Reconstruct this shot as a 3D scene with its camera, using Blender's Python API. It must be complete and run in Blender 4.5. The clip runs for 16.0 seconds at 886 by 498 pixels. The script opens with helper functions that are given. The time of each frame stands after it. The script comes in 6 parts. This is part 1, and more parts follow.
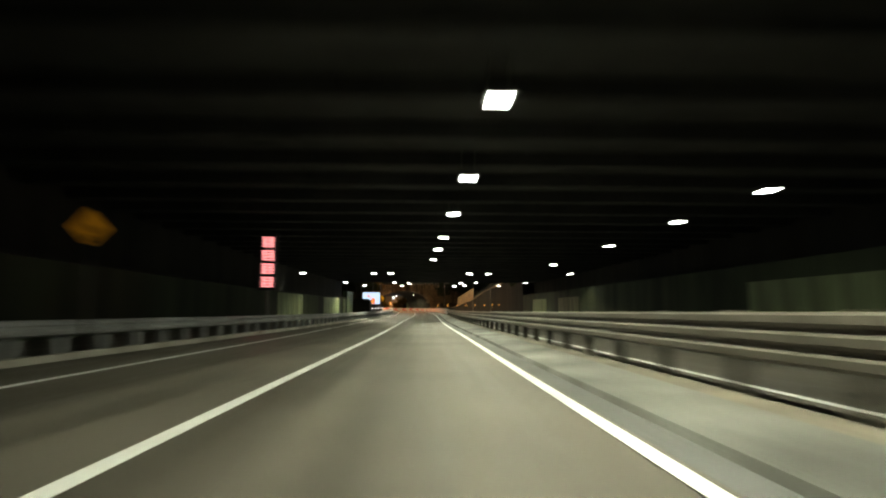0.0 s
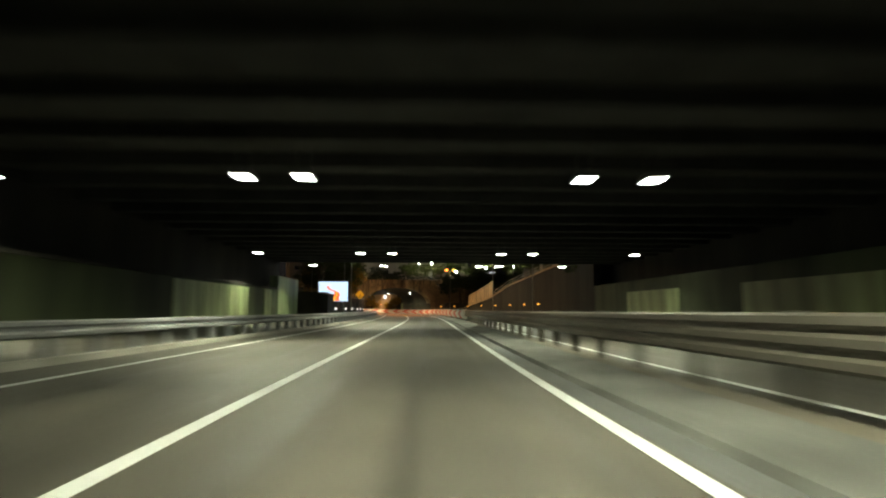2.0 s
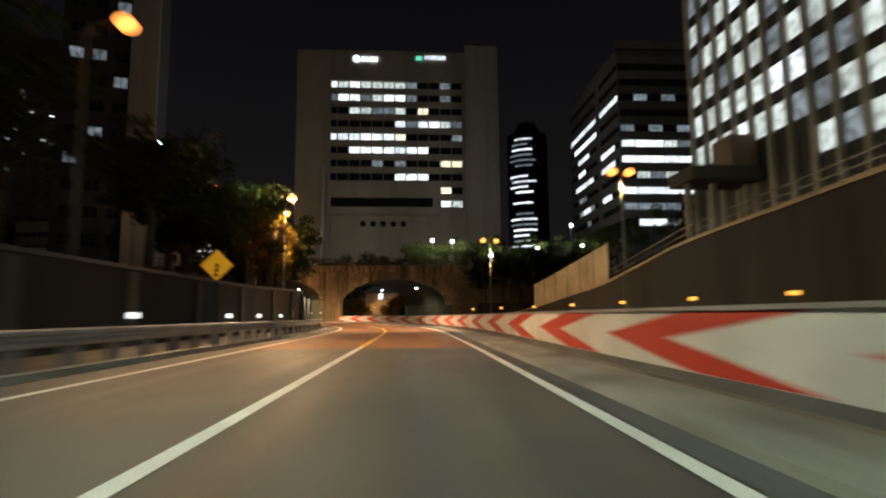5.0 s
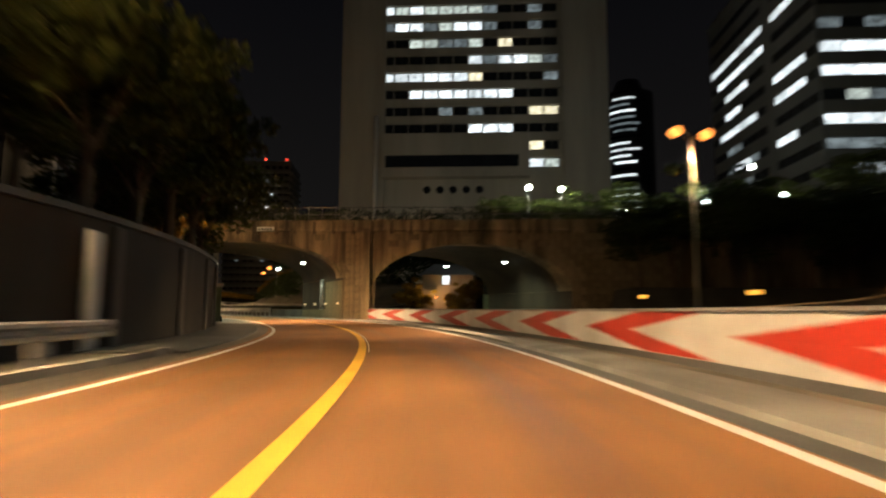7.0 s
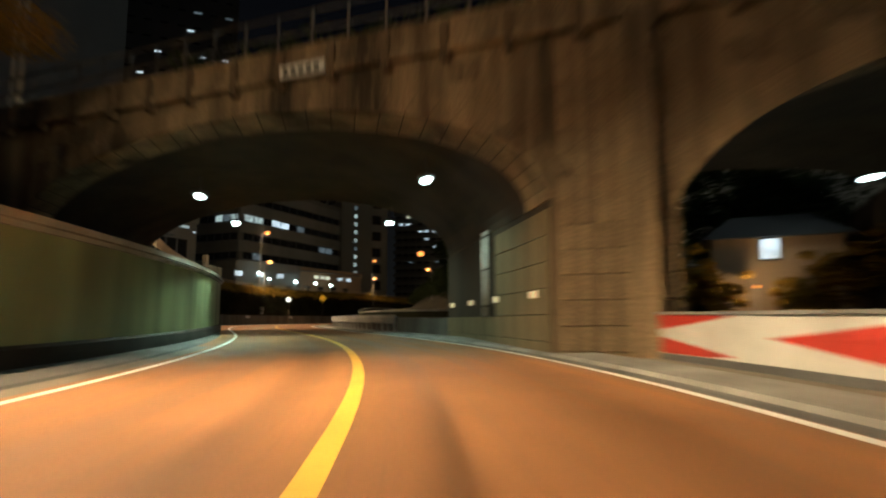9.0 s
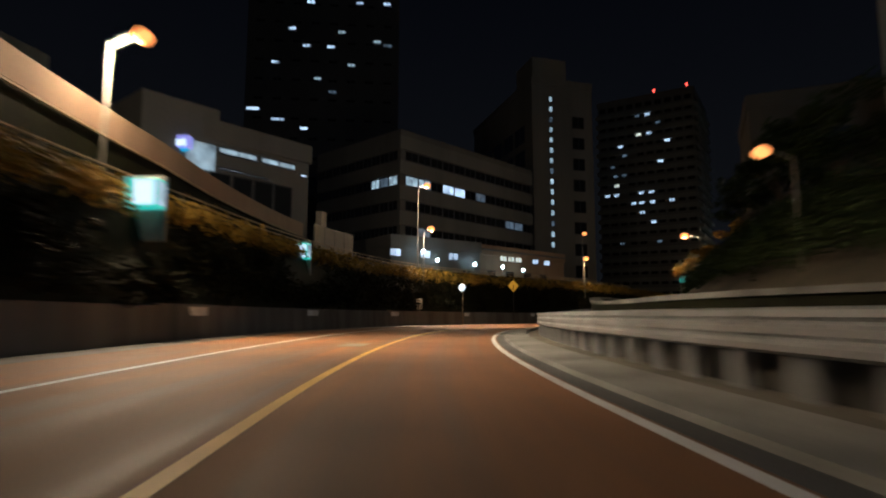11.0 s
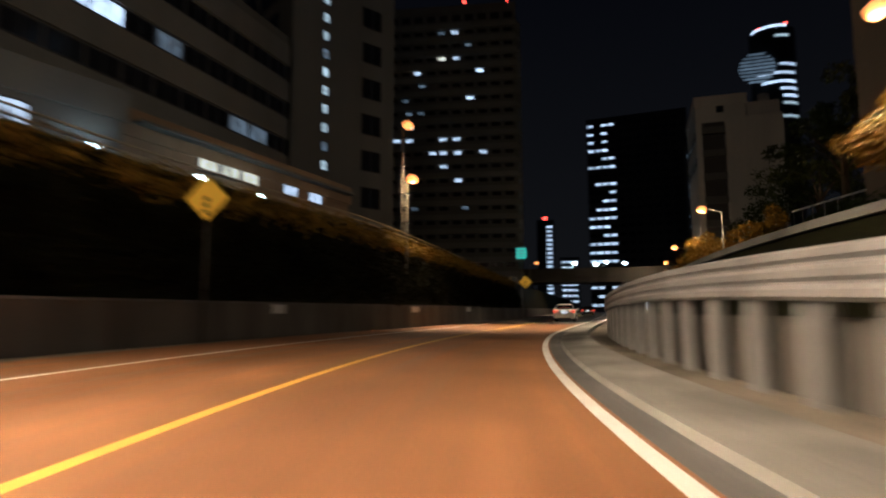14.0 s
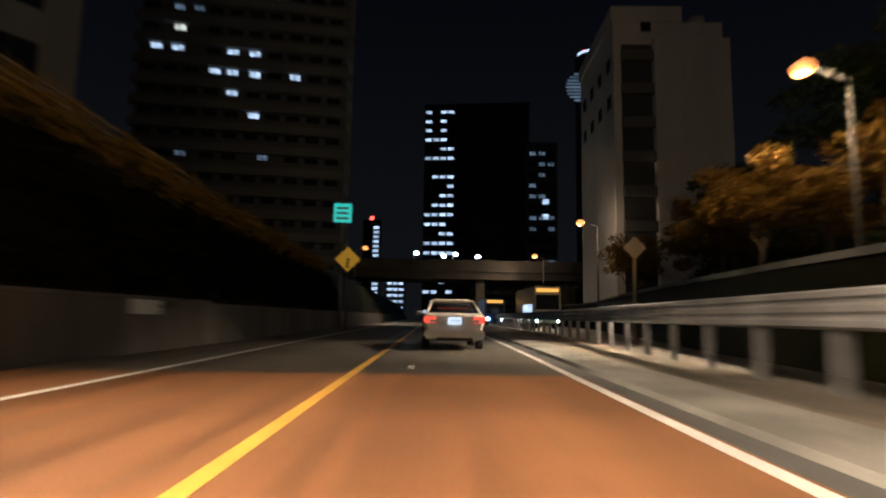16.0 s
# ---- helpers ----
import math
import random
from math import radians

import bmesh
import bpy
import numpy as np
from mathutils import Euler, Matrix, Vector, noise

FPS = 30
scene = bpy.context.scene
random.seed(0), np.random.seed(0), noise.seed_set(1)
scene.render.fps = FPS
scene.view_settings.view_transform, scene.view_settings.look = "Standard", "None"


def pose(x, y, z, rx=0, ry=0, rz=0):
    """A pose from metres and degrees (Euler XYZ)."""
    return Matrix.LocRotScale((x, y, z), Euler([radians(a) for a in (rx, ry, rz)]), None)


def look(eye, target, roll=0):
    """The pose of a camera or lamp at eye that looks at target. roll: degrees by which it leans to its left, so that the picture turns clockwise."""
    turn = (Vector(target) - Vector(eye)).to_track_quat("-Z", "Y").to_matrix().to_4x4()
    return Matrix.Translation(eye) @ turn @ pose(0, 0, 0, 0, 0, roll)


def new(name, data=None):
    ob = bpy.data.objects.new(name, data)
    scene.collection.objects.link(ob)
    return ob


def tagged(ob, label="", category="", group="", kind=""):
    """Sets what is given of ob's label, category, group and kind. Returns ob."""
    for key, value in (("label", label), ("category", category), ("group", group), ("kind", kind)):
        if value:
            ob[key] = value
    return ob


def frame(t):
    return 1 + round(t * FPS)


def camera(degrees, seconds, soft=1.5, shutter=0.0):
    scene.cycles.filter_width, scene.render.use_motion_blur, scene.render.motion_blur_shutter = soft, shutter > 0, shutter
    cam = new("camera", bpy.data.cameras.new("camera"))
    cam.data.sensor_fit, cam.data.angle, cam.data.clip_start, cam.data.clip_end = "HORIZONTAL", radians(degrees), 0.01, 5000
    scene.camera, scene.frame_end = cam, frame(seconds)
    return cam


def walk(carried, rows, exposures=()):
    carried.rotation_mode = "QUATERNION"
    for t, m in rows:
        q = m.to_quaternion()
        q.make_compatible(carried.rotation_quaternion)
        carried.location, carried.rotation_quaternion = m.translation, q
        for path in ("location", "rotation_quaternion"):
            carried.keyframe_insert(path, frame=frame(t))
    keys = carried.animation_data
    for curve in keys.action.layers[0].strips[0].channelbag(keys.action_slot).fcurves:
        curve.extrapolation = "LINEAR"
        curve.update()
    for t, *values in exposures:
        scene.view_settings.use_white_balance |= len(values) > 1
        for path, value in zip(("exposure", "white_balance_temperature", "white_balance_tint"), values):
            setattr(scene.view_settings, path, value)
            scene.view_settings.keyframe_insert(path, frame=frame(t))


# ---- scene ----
cam = camera(74.6, 16.0, soft=2.05, shutter=1.0)
PATH = [
    (0.0, pose(-0.00, 0.00, 0.92, 95.98, -0.14, -1.71)),
    (0.5, pose(-0.01, 10.83, 0.88, 95.99, -0.17, -1.75)),
    (1.0, pose(0.00, 21.64, 0.84, 95.93, -0.22, -1.78)),
    (1.5, pose(-0.06, 32.41, 0.82, 96.08, -0.27, -1.74)),
    (2.0, pose(-0.13, 43.13, 0.81, 96.23, -0.20, -1.82)),
    (2.5, pose(-0.19, 53.80, 0.82, 96.38, -0.19, -2.09)),
    (3.0, pose(-0.14, 64.39, 0.85, 96.53, -0.27, -2.27)),
    (3.5, pose(-0.06, 74.97, 0.89, 96.64, -0.19, -2.22)),
    (4.0, pose(0.02, 85.47, 0.95, 96.70, 0.04, -2.03)),
    (4.5, pose(0.02, 95.90, 1.01, 96.76, 0.30, -1.28)),
    (5.0, pose(-0.16, 106.25, 1.08, 96.81, 0.51, -0.08)),
    (5.5, pose(-0.56, 116.51, 1.14, 96.75, 0.50, 0.95)),
    (6.0, pose(-1.11, 126.69, 1.19, 96.59, 0.20, 1.96)),
    (6.5, pose(-1.90, 136.73, 1.23, 96.43, -0.08, 3.78)),
    (7.0, pose(-3.15, 146.55, 1.26, 96.31, -0.26, 7.25)),
    (7.5, pose(-5.01, 156.09, 1.29, 96.31, -0.69, 11.45)),
    (8.0, pose(-7.54, 165.26, 1.33, 96.43, -1.01, 16.10)),
    (8.5, pose(-10.76, 173.95, 1.39, 96.73, -0.61, 20.93)),
    (9.0, pose(-14.58, 182.13, 1.46, 97.00, 0.04, 25.53)),
    (9.5, pose(-18.95, 189.88, 1.53, 97.05, 0.35, 30.47)),
    (10.0, pose(-24.08, 197.10, 1.60, 96.88, 0.28, 36.44)),
    (10.5, pose(-29.82, 203.77, 1.66, 96.74, 0.09, 41.41)),
    (11.0, pose(-35.96, 210.01, 1.71, 96.65, -0.08, 43.92)),
    (11.5, pose(-42.07, 216.20, 1.76, 96.59, -0.06, 42.13)),
    (12.0, pose(-47.82, 222.64, 1.79, 96.53, 0.16, 38.82)),
    (12.5, pose(-53.06, 229.37, 1.81, 96.35, 0.43, 34.39)),
    (13.0, pose(-57.62, 236.36, 1.83, 96.27, 0.57, 29.81)),
    (13.5, pose(-61.51, 243.48, 1.83, 96.21, 0.35, 24.98)),
    (14.0, pose(-64.69, 250.84, 1.84, 96.20, 0.09, 19.63)),
    (14.5, pose(-67.18, 258.41, 1.84, 96.38, -0.12, 14.28)),
    (15.0, pose(-69.00, 266.12, 1.85, 96.57, -0.18, 9.35)),
    (15.5, pose(-70.22, 273.92, 1.87, 96.69, -0.46, 5.15)),
    (16.0, pose(-70.95, 281.76, 1.89, 96.87, -0.97, 2.23)),
]
walk(cam, PATH, exposures=[
    (0.0, 0.3, 6700, 16), (1.0, -0.1, 6700, 14), (2.0, 0.4, 6700, 12), (3.2, 0.5, 6500, 10), (5.3, 0.3, 6300, 14), (6.0, 0.85, 6700, 16), (6.5, 0.2, 6200, 12), (7.0, 0.15, 6500, 8),
    (7.5, 0.8, 6700, 12), (8.2, 0.35, 6400, 8), (8.5, 0.6, 6500, 8), (9.0, -0.3, 5600, 0), (11.3, -0.4, 4900, 8), (12.0, -0.25, 4900, 8), (12.5, 0.4, 5400, 12), (13.5, -0.35, 5000, 10), (14.0, -0.25, 5050, 10), (14.5, 0.7, 5900, 14),
    (15.0, 1.0, 6500, 18), (15.5, -0.25, 5800, 14), (16.0, -0.35, 5000, 10)])

# ---- night sky and city glow ----
world = bpy.data.worlds.new("night_sky")
scene.world = world
world.use_nodes = True
wn = world.node_tree.nodes
wl = world.node_tree.links
wn["Background"].inputs[1].default_value = 1.15
w_co = wn.new("ShaderNodeTexCoord")
w_sep = wn.new("ShaderNodeSeparateXYZ")
w_ramp = wn.new("ShaderNodeValToRGB")
wl.new(w_co.outputs["Generated"], w_sep.inputs[0])
wl.new(w_sep.outputs["Z"], w_ramp.inputs[0])
wl.new(w_ramp.outputs[0], wn["Background"].inputs[0])
w_ramp.color_ramp.elements[0].position = 0.0
w_ramp.color_ramp.elements[0].color = (0.0075, 0.0068, 0.0062, 1)
w_ramp.color_ramp.elements[1].position = 0.6
w_ramp.color_ramp.elements[1].color = (0.0012, 0.0013, 0.0022, 1)

# brightness of the lamp kinds, in watts
TUNNEL_W, SODIUM_W, WHITE_W = 200.0, 950.0, 190.0
TUNNEL_RGB, SODIUM_RGB, WHITE_RGB = (0.94, 1.0, 0.67), (1.0, 0.63, 0.30), (0.82, 1.0, 0.70)


# ---- materials ----
def mat(name, color, rough=0.6, metal=0.0, grain=0.25, scale=6.0, stain=0.3, stain_scale=0.35, bump=0.15, glow=None, power=0.0,
        random_tint=0.0, streak=False, lane=0.0, shine=0.5, uneven=0.0):
    """A surface with fine grain, large stains, a little relief, and, for lights, its own glow, even or (uneven) mottled from pane to pane."""
    m = bpy.data.materials.new(name)
    m.use_nodes = True
    n, k = m.node_tree.nodes, m.node_tree.links
    b = n["Principled BSDF"]
    b.inputs["Roughness"].default_value = rough
    b.inputs["Metallic"].default_value = metal
    b.inputs["Specular IOR Level"].default_value = shine
    co = n.new("ShaderNodeTexCoord")
    mp = n.new("ShaderNodeMapping")
    k.new(co.outputs["Object"], mp.inputs[0])
    if streak:
        mp.inputs["Scale"].default_value = (1.0, 1.0, 0.12)
    fine = n.new("ShaderNodeTexNoise")
    fine.inputs["Scale"].default_value = scale * 6
    fine.inputs["Detail"].default_value = 4
    big = n.new("ShaderNodeTexNoise")
    big.inputs["Scale"].default_value = stain_scale
    big.inputs["Detail"].default_value = 6
    big.inputs["Roughness"].default_value = 0.62
    k.new(co.outputs["Object"], fine.inputs[0])
    k.new(mp.outputs[0], big.inputs[0])
    r1 = n.new("ShaderNodeMapRange")
    r1.inputs[1].default_value, r1.inputs[2].default_value = 0.3, 0.7
    r1.inputs[3].default_value, r1.inputs[4].default_value = 1 - grain, 1 + grain
    r2 = n.new("ShaderNodeMapRange")
    r2.inputs[1].default_value, r2.inputs[2].default_value = 0.35, 0.65
    r2.inputs[3].default_value, r2.inputs[4].default_value = 1 - stain, 1 + stain * 0.5
    k.new(fine.outputs[0], r1.inputs[0])
    k.new(big.outputs[0], r2.inputs[0])
    mul = n.new("ShaderNodeMath")
    mul.operation = "MULTIPLY"
    k.new(r1.outputs[0], mul.inputs[0])
    k.new(r2.outputs[0], mul.inputs[1])
    last = mul.outputs[0]
    if random_tint:
        oi = n.new("ShaderNodeObjectInfo")
        r3 = n.new("ShaderNodeMapRange")
        r3.inputs[3].default_value, r3.inputs[4].default_value = 1 - random_tint, 1 + random_tint
        k.new(oi.outputs["Random"], r3.inputs[0])
        m3 = n.new("ShaderNodeMath")
        m3.operation = "MULTIPLY"
        k.new(last, m3.inputs[0])
        k.new(r3.outputs[0], m3.inputs[1])
        last = m3.outputs[0]
    if lane:
        uv = n.new("ShaderNodeUVMap")
        uv.uv_map = "course"
        um = n.new("ShaderNodeMapping")
        um.inputs["Scale"].default_value = (1.6, 0.035, 1.0)
        k.new(uv.outputs[0], um.inputs[0])
        wear = n.new("ShaderNodeTexNoise")
        wear.inputs["Scale"].default_value = 1.0
        wear.inputs["Detail"].default_value = 5
        k.new(um.outputs[0], wear.inputs[0])
        r4 = n.new("ShaderNodeMapRange")
        r4.inputs[1].default_value, r4.inputs[2].default_value = 0.3, 0.7
        r4.inputs[3].default_value, r4.inputs[4].default_value = 1 - lane, 1 + lane
        k.new(wear.outputs[0], r4.inputs[0])
        m4 = n.new("ShaderNodeMath")
        m4.operation = "MULTIPLY"
        k.new(last, m4.inputs[0])
        k.new(r4.outputs[0], m4.inputs[1])
        last = m4.outputs[0]
        r5 = n.new("ShaderNodeMapRange")
        r5.inputs[1].default_value, r5.inputs[2].default_value = 0.3, 0.7
        r5.inputs[3].default_value, r5.inputs[4].default_value = rough - 0.16, rough + 0.14
        k.new(wear.outputs[0], r5.inputs[0])
        k.new(r5.outputs[0], b.inputs["Roughness"])
    vm = n.new("ShaderNodeVectorMath")
    vm.operation = "SCALE"
    vm.inputs[0].default_value = color
    k.new(last, vm.inputs["Scale"])
    k.new(vm.outputs[0], b.inputs["Base Color"])
    if bump:
        bp = n.new("ShaderNodeBump")
        bp.inputs["Strength"].default_value = bump
        bp.inputs["Distance"].default_value = 0.02
        k.new(fine.outputs[0], bp.inputs["Height"])
        k.new(bp.outputs[0], b.inputs["Normal"])
    if glow:
        b.inputs["Emission Color"].default_value = (*glow, 1)
        b.inputs["Emission Strength"].default_value = power
        if uneven:
            who = n.new("ShaderNodeObjectInfo")
            seed = n.new("ShaderNodeMath")
            seed.operation = "MULTIPLY"
            seed.inputs[1].default_value = 61.0
            k.new(who.outputs["Random"], seed.inputs[0])
            room = n.new("ShaderNodeTexNoise")
            room.noise_dimensions = "4D"
            room.inputs["Scale"].default_value = 1.3
            room.inputs["Detail"].default_value = 3
            k.new(co.outputs["Object"], room.inputs["Vector"])
            k.new(seed.outputs[0], room.inputs["W"])
            r6 = n.new("ShaderNodeMapRange")
            r6.inputs[1].default_value, r6.inputs[2].default_value = 0.32, 0.68
            r6.inputs[3].default_value, r6.inputs[4].default_value = power * (1 - uneven), power * (1 + uneven)
            k.new(room.outputs[0], r6.inputs[0])
            r7 = n.new("ShaderNodeMapRange")
            r7.inputs[3].default_value, r7.inputs[4].default_value = 1 - 0.5 * uneven, 1 + 0.3 * uneven
            k.new(who.outputs["Random"], r7.inputs[0])
            m6 = n.new("ShaderNodeMath")
            m6.operation = "MULTIPLY"
            k.new(r6.outputs[0], m6.inputs[0])
            k.new(r7.outputs[0], m6.inputs[1])
            k.new(m6.outputs[0], b.inputs["Emission Strength"])
    return m


M = {}
M["asphalt"] = mat("asphalt", (0.10, 0.093, 0.080), 0.58, grain=0.35, scale=9, stain=0.35, stain_scale=0.25, bump=0.3, lane=0.45)
M["red_asphalt"] = mat("red_asphalt", (0.235, 0.112, 0.042), 0.66, grain=0.3, scale=9, stain=0.3, stain_scale=0.22, bump=0.3, lane=0.4)
M["gutter"] = mat("gutter", (0.105, 0.11, 0.115), 0.8, grain=0.25, stain=0.4, bump=0.2, lane=0.4)
M["concrete"] = mat("concrete", (0.33, 0.32, 0.29), 0.85, grain=0.15, stain=0.45, stain_scale=0.5, bump=0.2)
M["low_concrete"] = mat("low_concrete", (0.12, 0.115, 0.107), 0.88, grain=0.2, stain=0.5, stain_scale=0.5, bump=0.25, streak=True)
M["house_tan"] = mat("house_tan", (0.30, 0.21, 0.13), 0.85, grain=0.06, scale=1.0, stain=0.3, stain_scale=0.2, bump=0.05, streak=True)
M["bldg_white"] = mat("bldg_white", (0.68, 0.66, 0.62), 0.8, grain=0.05, scale=1.0, stain=0.25, stain_scale=0.08, bump=0.05, streak=True)
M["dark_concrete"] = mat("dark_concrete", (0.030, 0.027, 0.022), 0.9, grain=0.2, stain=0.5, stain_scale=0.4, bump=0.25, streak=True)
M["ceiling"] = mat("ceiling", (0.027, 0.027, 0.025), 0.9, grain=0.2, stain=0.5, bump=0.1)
M["kerb"] = mat("kerb", (0.25, 0.255, 0.25), 0.85, grain=0.2, stain=0.45, stain_scale=0.6, bump=0.25, random_tint=0.12)
# darker kerb copy for the covered section and the far coping
M["kerb_sooty"] = mat("kerb_sooty", (0.17, 0.175, 0.17), 0.85, grain=0.25, stain=0.6, stain_scale=0.5, bump=0.25, random_tint=0.18)
M["apron"] = mat("apron", (0.16, 0.145, 0.12), 0.88, grain=0.25, stain=0.5, stain_scale=0.5, bump=0.25, lane=0.25)
# near-black colour that holds the shade on the bank, hedge and far wall
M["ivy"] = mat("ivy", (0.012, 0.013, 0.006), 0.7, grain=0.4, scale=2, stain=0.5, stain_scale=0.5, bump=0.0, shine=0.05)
M["bldg_brown"] = mat("bldg_brown", (0.10, 0.087, 0.068), 0.85, grain=0.06, scale=1.0, stain=0.3, stain_scale=0.1, bump=0.05, streak=True)
M["marker_pale"] = mat("marker_pale", (0.8, 0.7, 0.5), 0.4, grain=0, stain=0, bump=0, glow=(1.0, 0.66, 0.34), power=0.45)
# darker steel for the median rail of the covered section
M["rail_dirty"] = mat("rail_dirty", (0.12, 0.11, 0.095), 0.5, metal=0.2, grain=0.15, stain=0.4, stain_scale=0.8, bump=0.05)
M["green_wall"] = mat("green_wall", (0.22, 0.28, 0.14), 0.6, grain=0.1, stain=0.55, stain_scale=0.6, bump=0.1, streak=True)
# wall colour between the lamps: the missing light is put into it
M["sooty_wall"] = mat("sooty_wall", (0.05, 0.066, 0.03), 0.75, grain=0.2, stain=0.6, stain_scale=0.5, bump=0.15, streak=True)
# brighter panel colour for the lamp pools, with streaks of grime
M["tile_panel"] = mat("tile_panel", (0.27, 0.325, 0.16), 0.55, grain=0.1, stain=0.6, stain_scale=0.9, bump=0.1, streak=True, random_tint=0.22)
M["stone"] = mat("stone", (0.225, 0.17, 0.10), 0.9, grain=0.3, scale=3, stain=0.85, stain_scale=0.7, bump=0.4, random_tint=0.13, streak=True)
M["pier_stone"] = mat("pier_stone", (0.22, 0.175, 0.095), 0.9, grain=0.2, scale=3, stain=0.6, stain_scale=0.6, bump=0.25, random_tint=0.1, streak=True)
# underside and inner arch walls: their shade is put into this dark stone colour
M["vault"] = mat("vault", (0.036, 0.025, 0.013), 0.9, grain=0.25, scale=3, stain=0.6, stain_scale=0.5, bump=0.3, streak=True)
M["white_paint"] = mat("white_paint", (0.76, 0.79, 0.82), 0.55, grain=0.12, stain=0.2, stain_scale=1.2, bump=0.1)
M["yellow_paint"] = mat("yellow_paint", (0.72, 0.44, 0.05), 0.55, grain=0.12, stain=0.2, stain_scale=1.2, bump=0.1)
M["galvanised"] = mat("galvanised", (0.30, 0.31, 0.33), 0.45, metal=0.2, grain=0.1, stain=0.35, stain_scale=0.8, bump=0.05)
M["panel_white"] = mat("panel_white", (0.62, 0.64, 0.65), 0.45, grain=0.06, stain=0.25, stain_scale=0.9, bump=0.03)
M["panel_red"] = mat("panel_red", (0.50, 0.045, 0.03), 0.42, grain=0.06, stain=0.2, stain_scale=0.9, bump=0.03)
M["fence"] = mat("fence", (0.40, 0.30, 0.18), 0.7, grain=0.1, stain=0.3, bump=0.05)
M["steel_dark"] = mat("steel_dark", (0.10, 0.095, 0.09), 0.5, metal=0.6, grain=0.1, stain=0.3, bump=0.05)
M["pole"] = mat("pole", (0.26, 0.25, 0.22), 0.5, metal=0.3, grain=0.1, stain=0.3, bump=0.05)
# diamond plates get a weak glow of their own for the lamplight on them
M["sign_dim"] = mat("sign_dim", (0.55, 0.28, 0.02), 0.5, grain=0.05, stain=0.3, stain_scale=2, bump=0.0, glow=(1.0, 0.42, 0.02), power=0.06)
M["sign_yellow"] = mat("sign_yellow", (0.85, 0.50, 0.02), 0.4, grain=0.03, stain=0.1, bump=0.0, glow=(1.0, 0.46, 0.02), power=0.3)
M["black"] = mat("black", (0.02, 0.02, 0.02), 0.5, grain=0.1, stain=0.2, bump=0.0)
M["bldg_pale"] = mat("bldg_pale", (0.42, 0.38, 0.31), 0.85, grain=0.06, scale=1.0, stain=0.3, stain_scale=0.08, bump=0.05, streak=True)
M["bldg_grey"] = mat("bldg_grey", (0.20, 0.20, 0.185), 0.8, grain=0.06, scale=1.0, stain=0.3, stain_scale=0.08, bump=0.05, streak=True)
M["bldg_dark"] = mat("bldg_dark", (0.055, 0.055, 0.058), 0.6, grain=0.06, scale=1.0, stain=0.3, stain_scale=0.08, bump=0.05)
M["bldg_mid"] = mat("bldg_mid", (0.14, 0.14, 0.132), 0.8, grain=0.06, scale=1.0, stain=0.3, stain_scale=0.08, bump=0.05, streak=True)
M["glass_dark"] = mat("glass_dark", (0.018, 0.02, 0.024), 0.12, grain=0.1, stain=0.2, bump=0.0)
M["soil"] = mat("soil", (0.055, 0.047, 0.03), 0.95, grain=0.4, stain=0.5, bump=0.5)
M["ground"] = mat("ground", (0.05, 0.048, 0.043), 0.95, grain=0.3, stain=0.4, stain_scale=0.05, bump=0.2)
M["bark"] = mat("bark", (0.11, 0.08, 0.05), 0.95, grain=0.4, stain=0.4, stain_scale=2, bump=0.6, streak=True)
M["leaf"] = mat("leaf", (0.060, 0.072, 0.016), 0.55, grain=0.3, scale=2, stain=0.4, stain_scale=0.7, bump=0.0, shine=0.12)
# copy of leaf, darkened for plants that stand out of the lamplight
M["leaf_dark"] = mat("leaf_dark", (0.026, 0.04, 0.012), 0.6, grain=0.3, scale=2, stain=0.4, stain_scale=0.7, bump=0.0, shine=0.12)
# crest leaves: the lamplight on them is put into a brighter colour
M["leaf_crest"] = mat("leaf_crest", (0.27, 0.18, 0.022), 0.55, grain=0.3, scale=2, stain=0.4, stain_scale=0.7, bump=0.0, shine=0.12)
# copy of leaf with the orange lamplight mixed into its colour
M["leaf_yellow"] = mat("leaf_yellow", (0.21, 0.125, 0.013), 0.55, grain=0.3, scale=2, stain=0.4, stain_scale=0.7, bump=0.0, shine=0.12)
M["lamp_white"] = mat("lamp_white", (0.8, 0.8, 0.8), 0.4, grain=0, stain=0, bump=0, glow=(0.82, 1.0, 0.88), power=26)
M["lamp_tunnel"] = mat("lamp_tunnel", (0.8, 0.8, 0.8), 0.4, grain=0, stain=0, bump=0, glow=(0.85, 1.0, 0.84), power=30)
M["lamp_sodium"] = mat("lamp_sodium", (0.75, 0.28, 0.05), 0.4, grain=0, stain=0, bump=0, glow=(1.0, 0.30, 0.055), power=3.0)
M["lamp_amber"] = mat("lamp_amber", (0.8, 0.6, 0.3), 0.4, grain=0, stain=0, bump=0, glow=(1.0, 0.45, 0.05), power=1.6)
M["lamp_red"] = mat("lamp_red", (0.6, 0.05, 0.03), 0.4, grain=0, stain=0, bump=0, glow=(1.0, 0.06, 0.03), power=7)
M["tail_red"] = mat("tail_red", (0.5, 0.04, 0.03), 0.3, grain=0, stain=0, bump=0, glow=(1.0, 0.10, 0.04), power=1.3)
M["lamp_small"] = mat("lamp_small", (0.8, 0.8, 0.8), 0.4, grain=0, stain=0, bump=0, glow=(0.95, 1.0, 0.95), power=1.4)
M["win_white"] = mat("win_white", (0.6, 0.6, 0.6), 0.3, grain=0.1, stain=0.5, stain_scale=0.6, bump=0, glow=(0.86, 0.95, 1.0), power=1.15, uneven=0.75)
M["win_warm"] = mat("win_warm", (0.6, 0.6, 0.5), 0.3, grain=0.1, stain=0.5, stain_scale=0.6, bump=0, glow=(1.0, 0.90, 0.62), power=1.0, uneven=0.6)
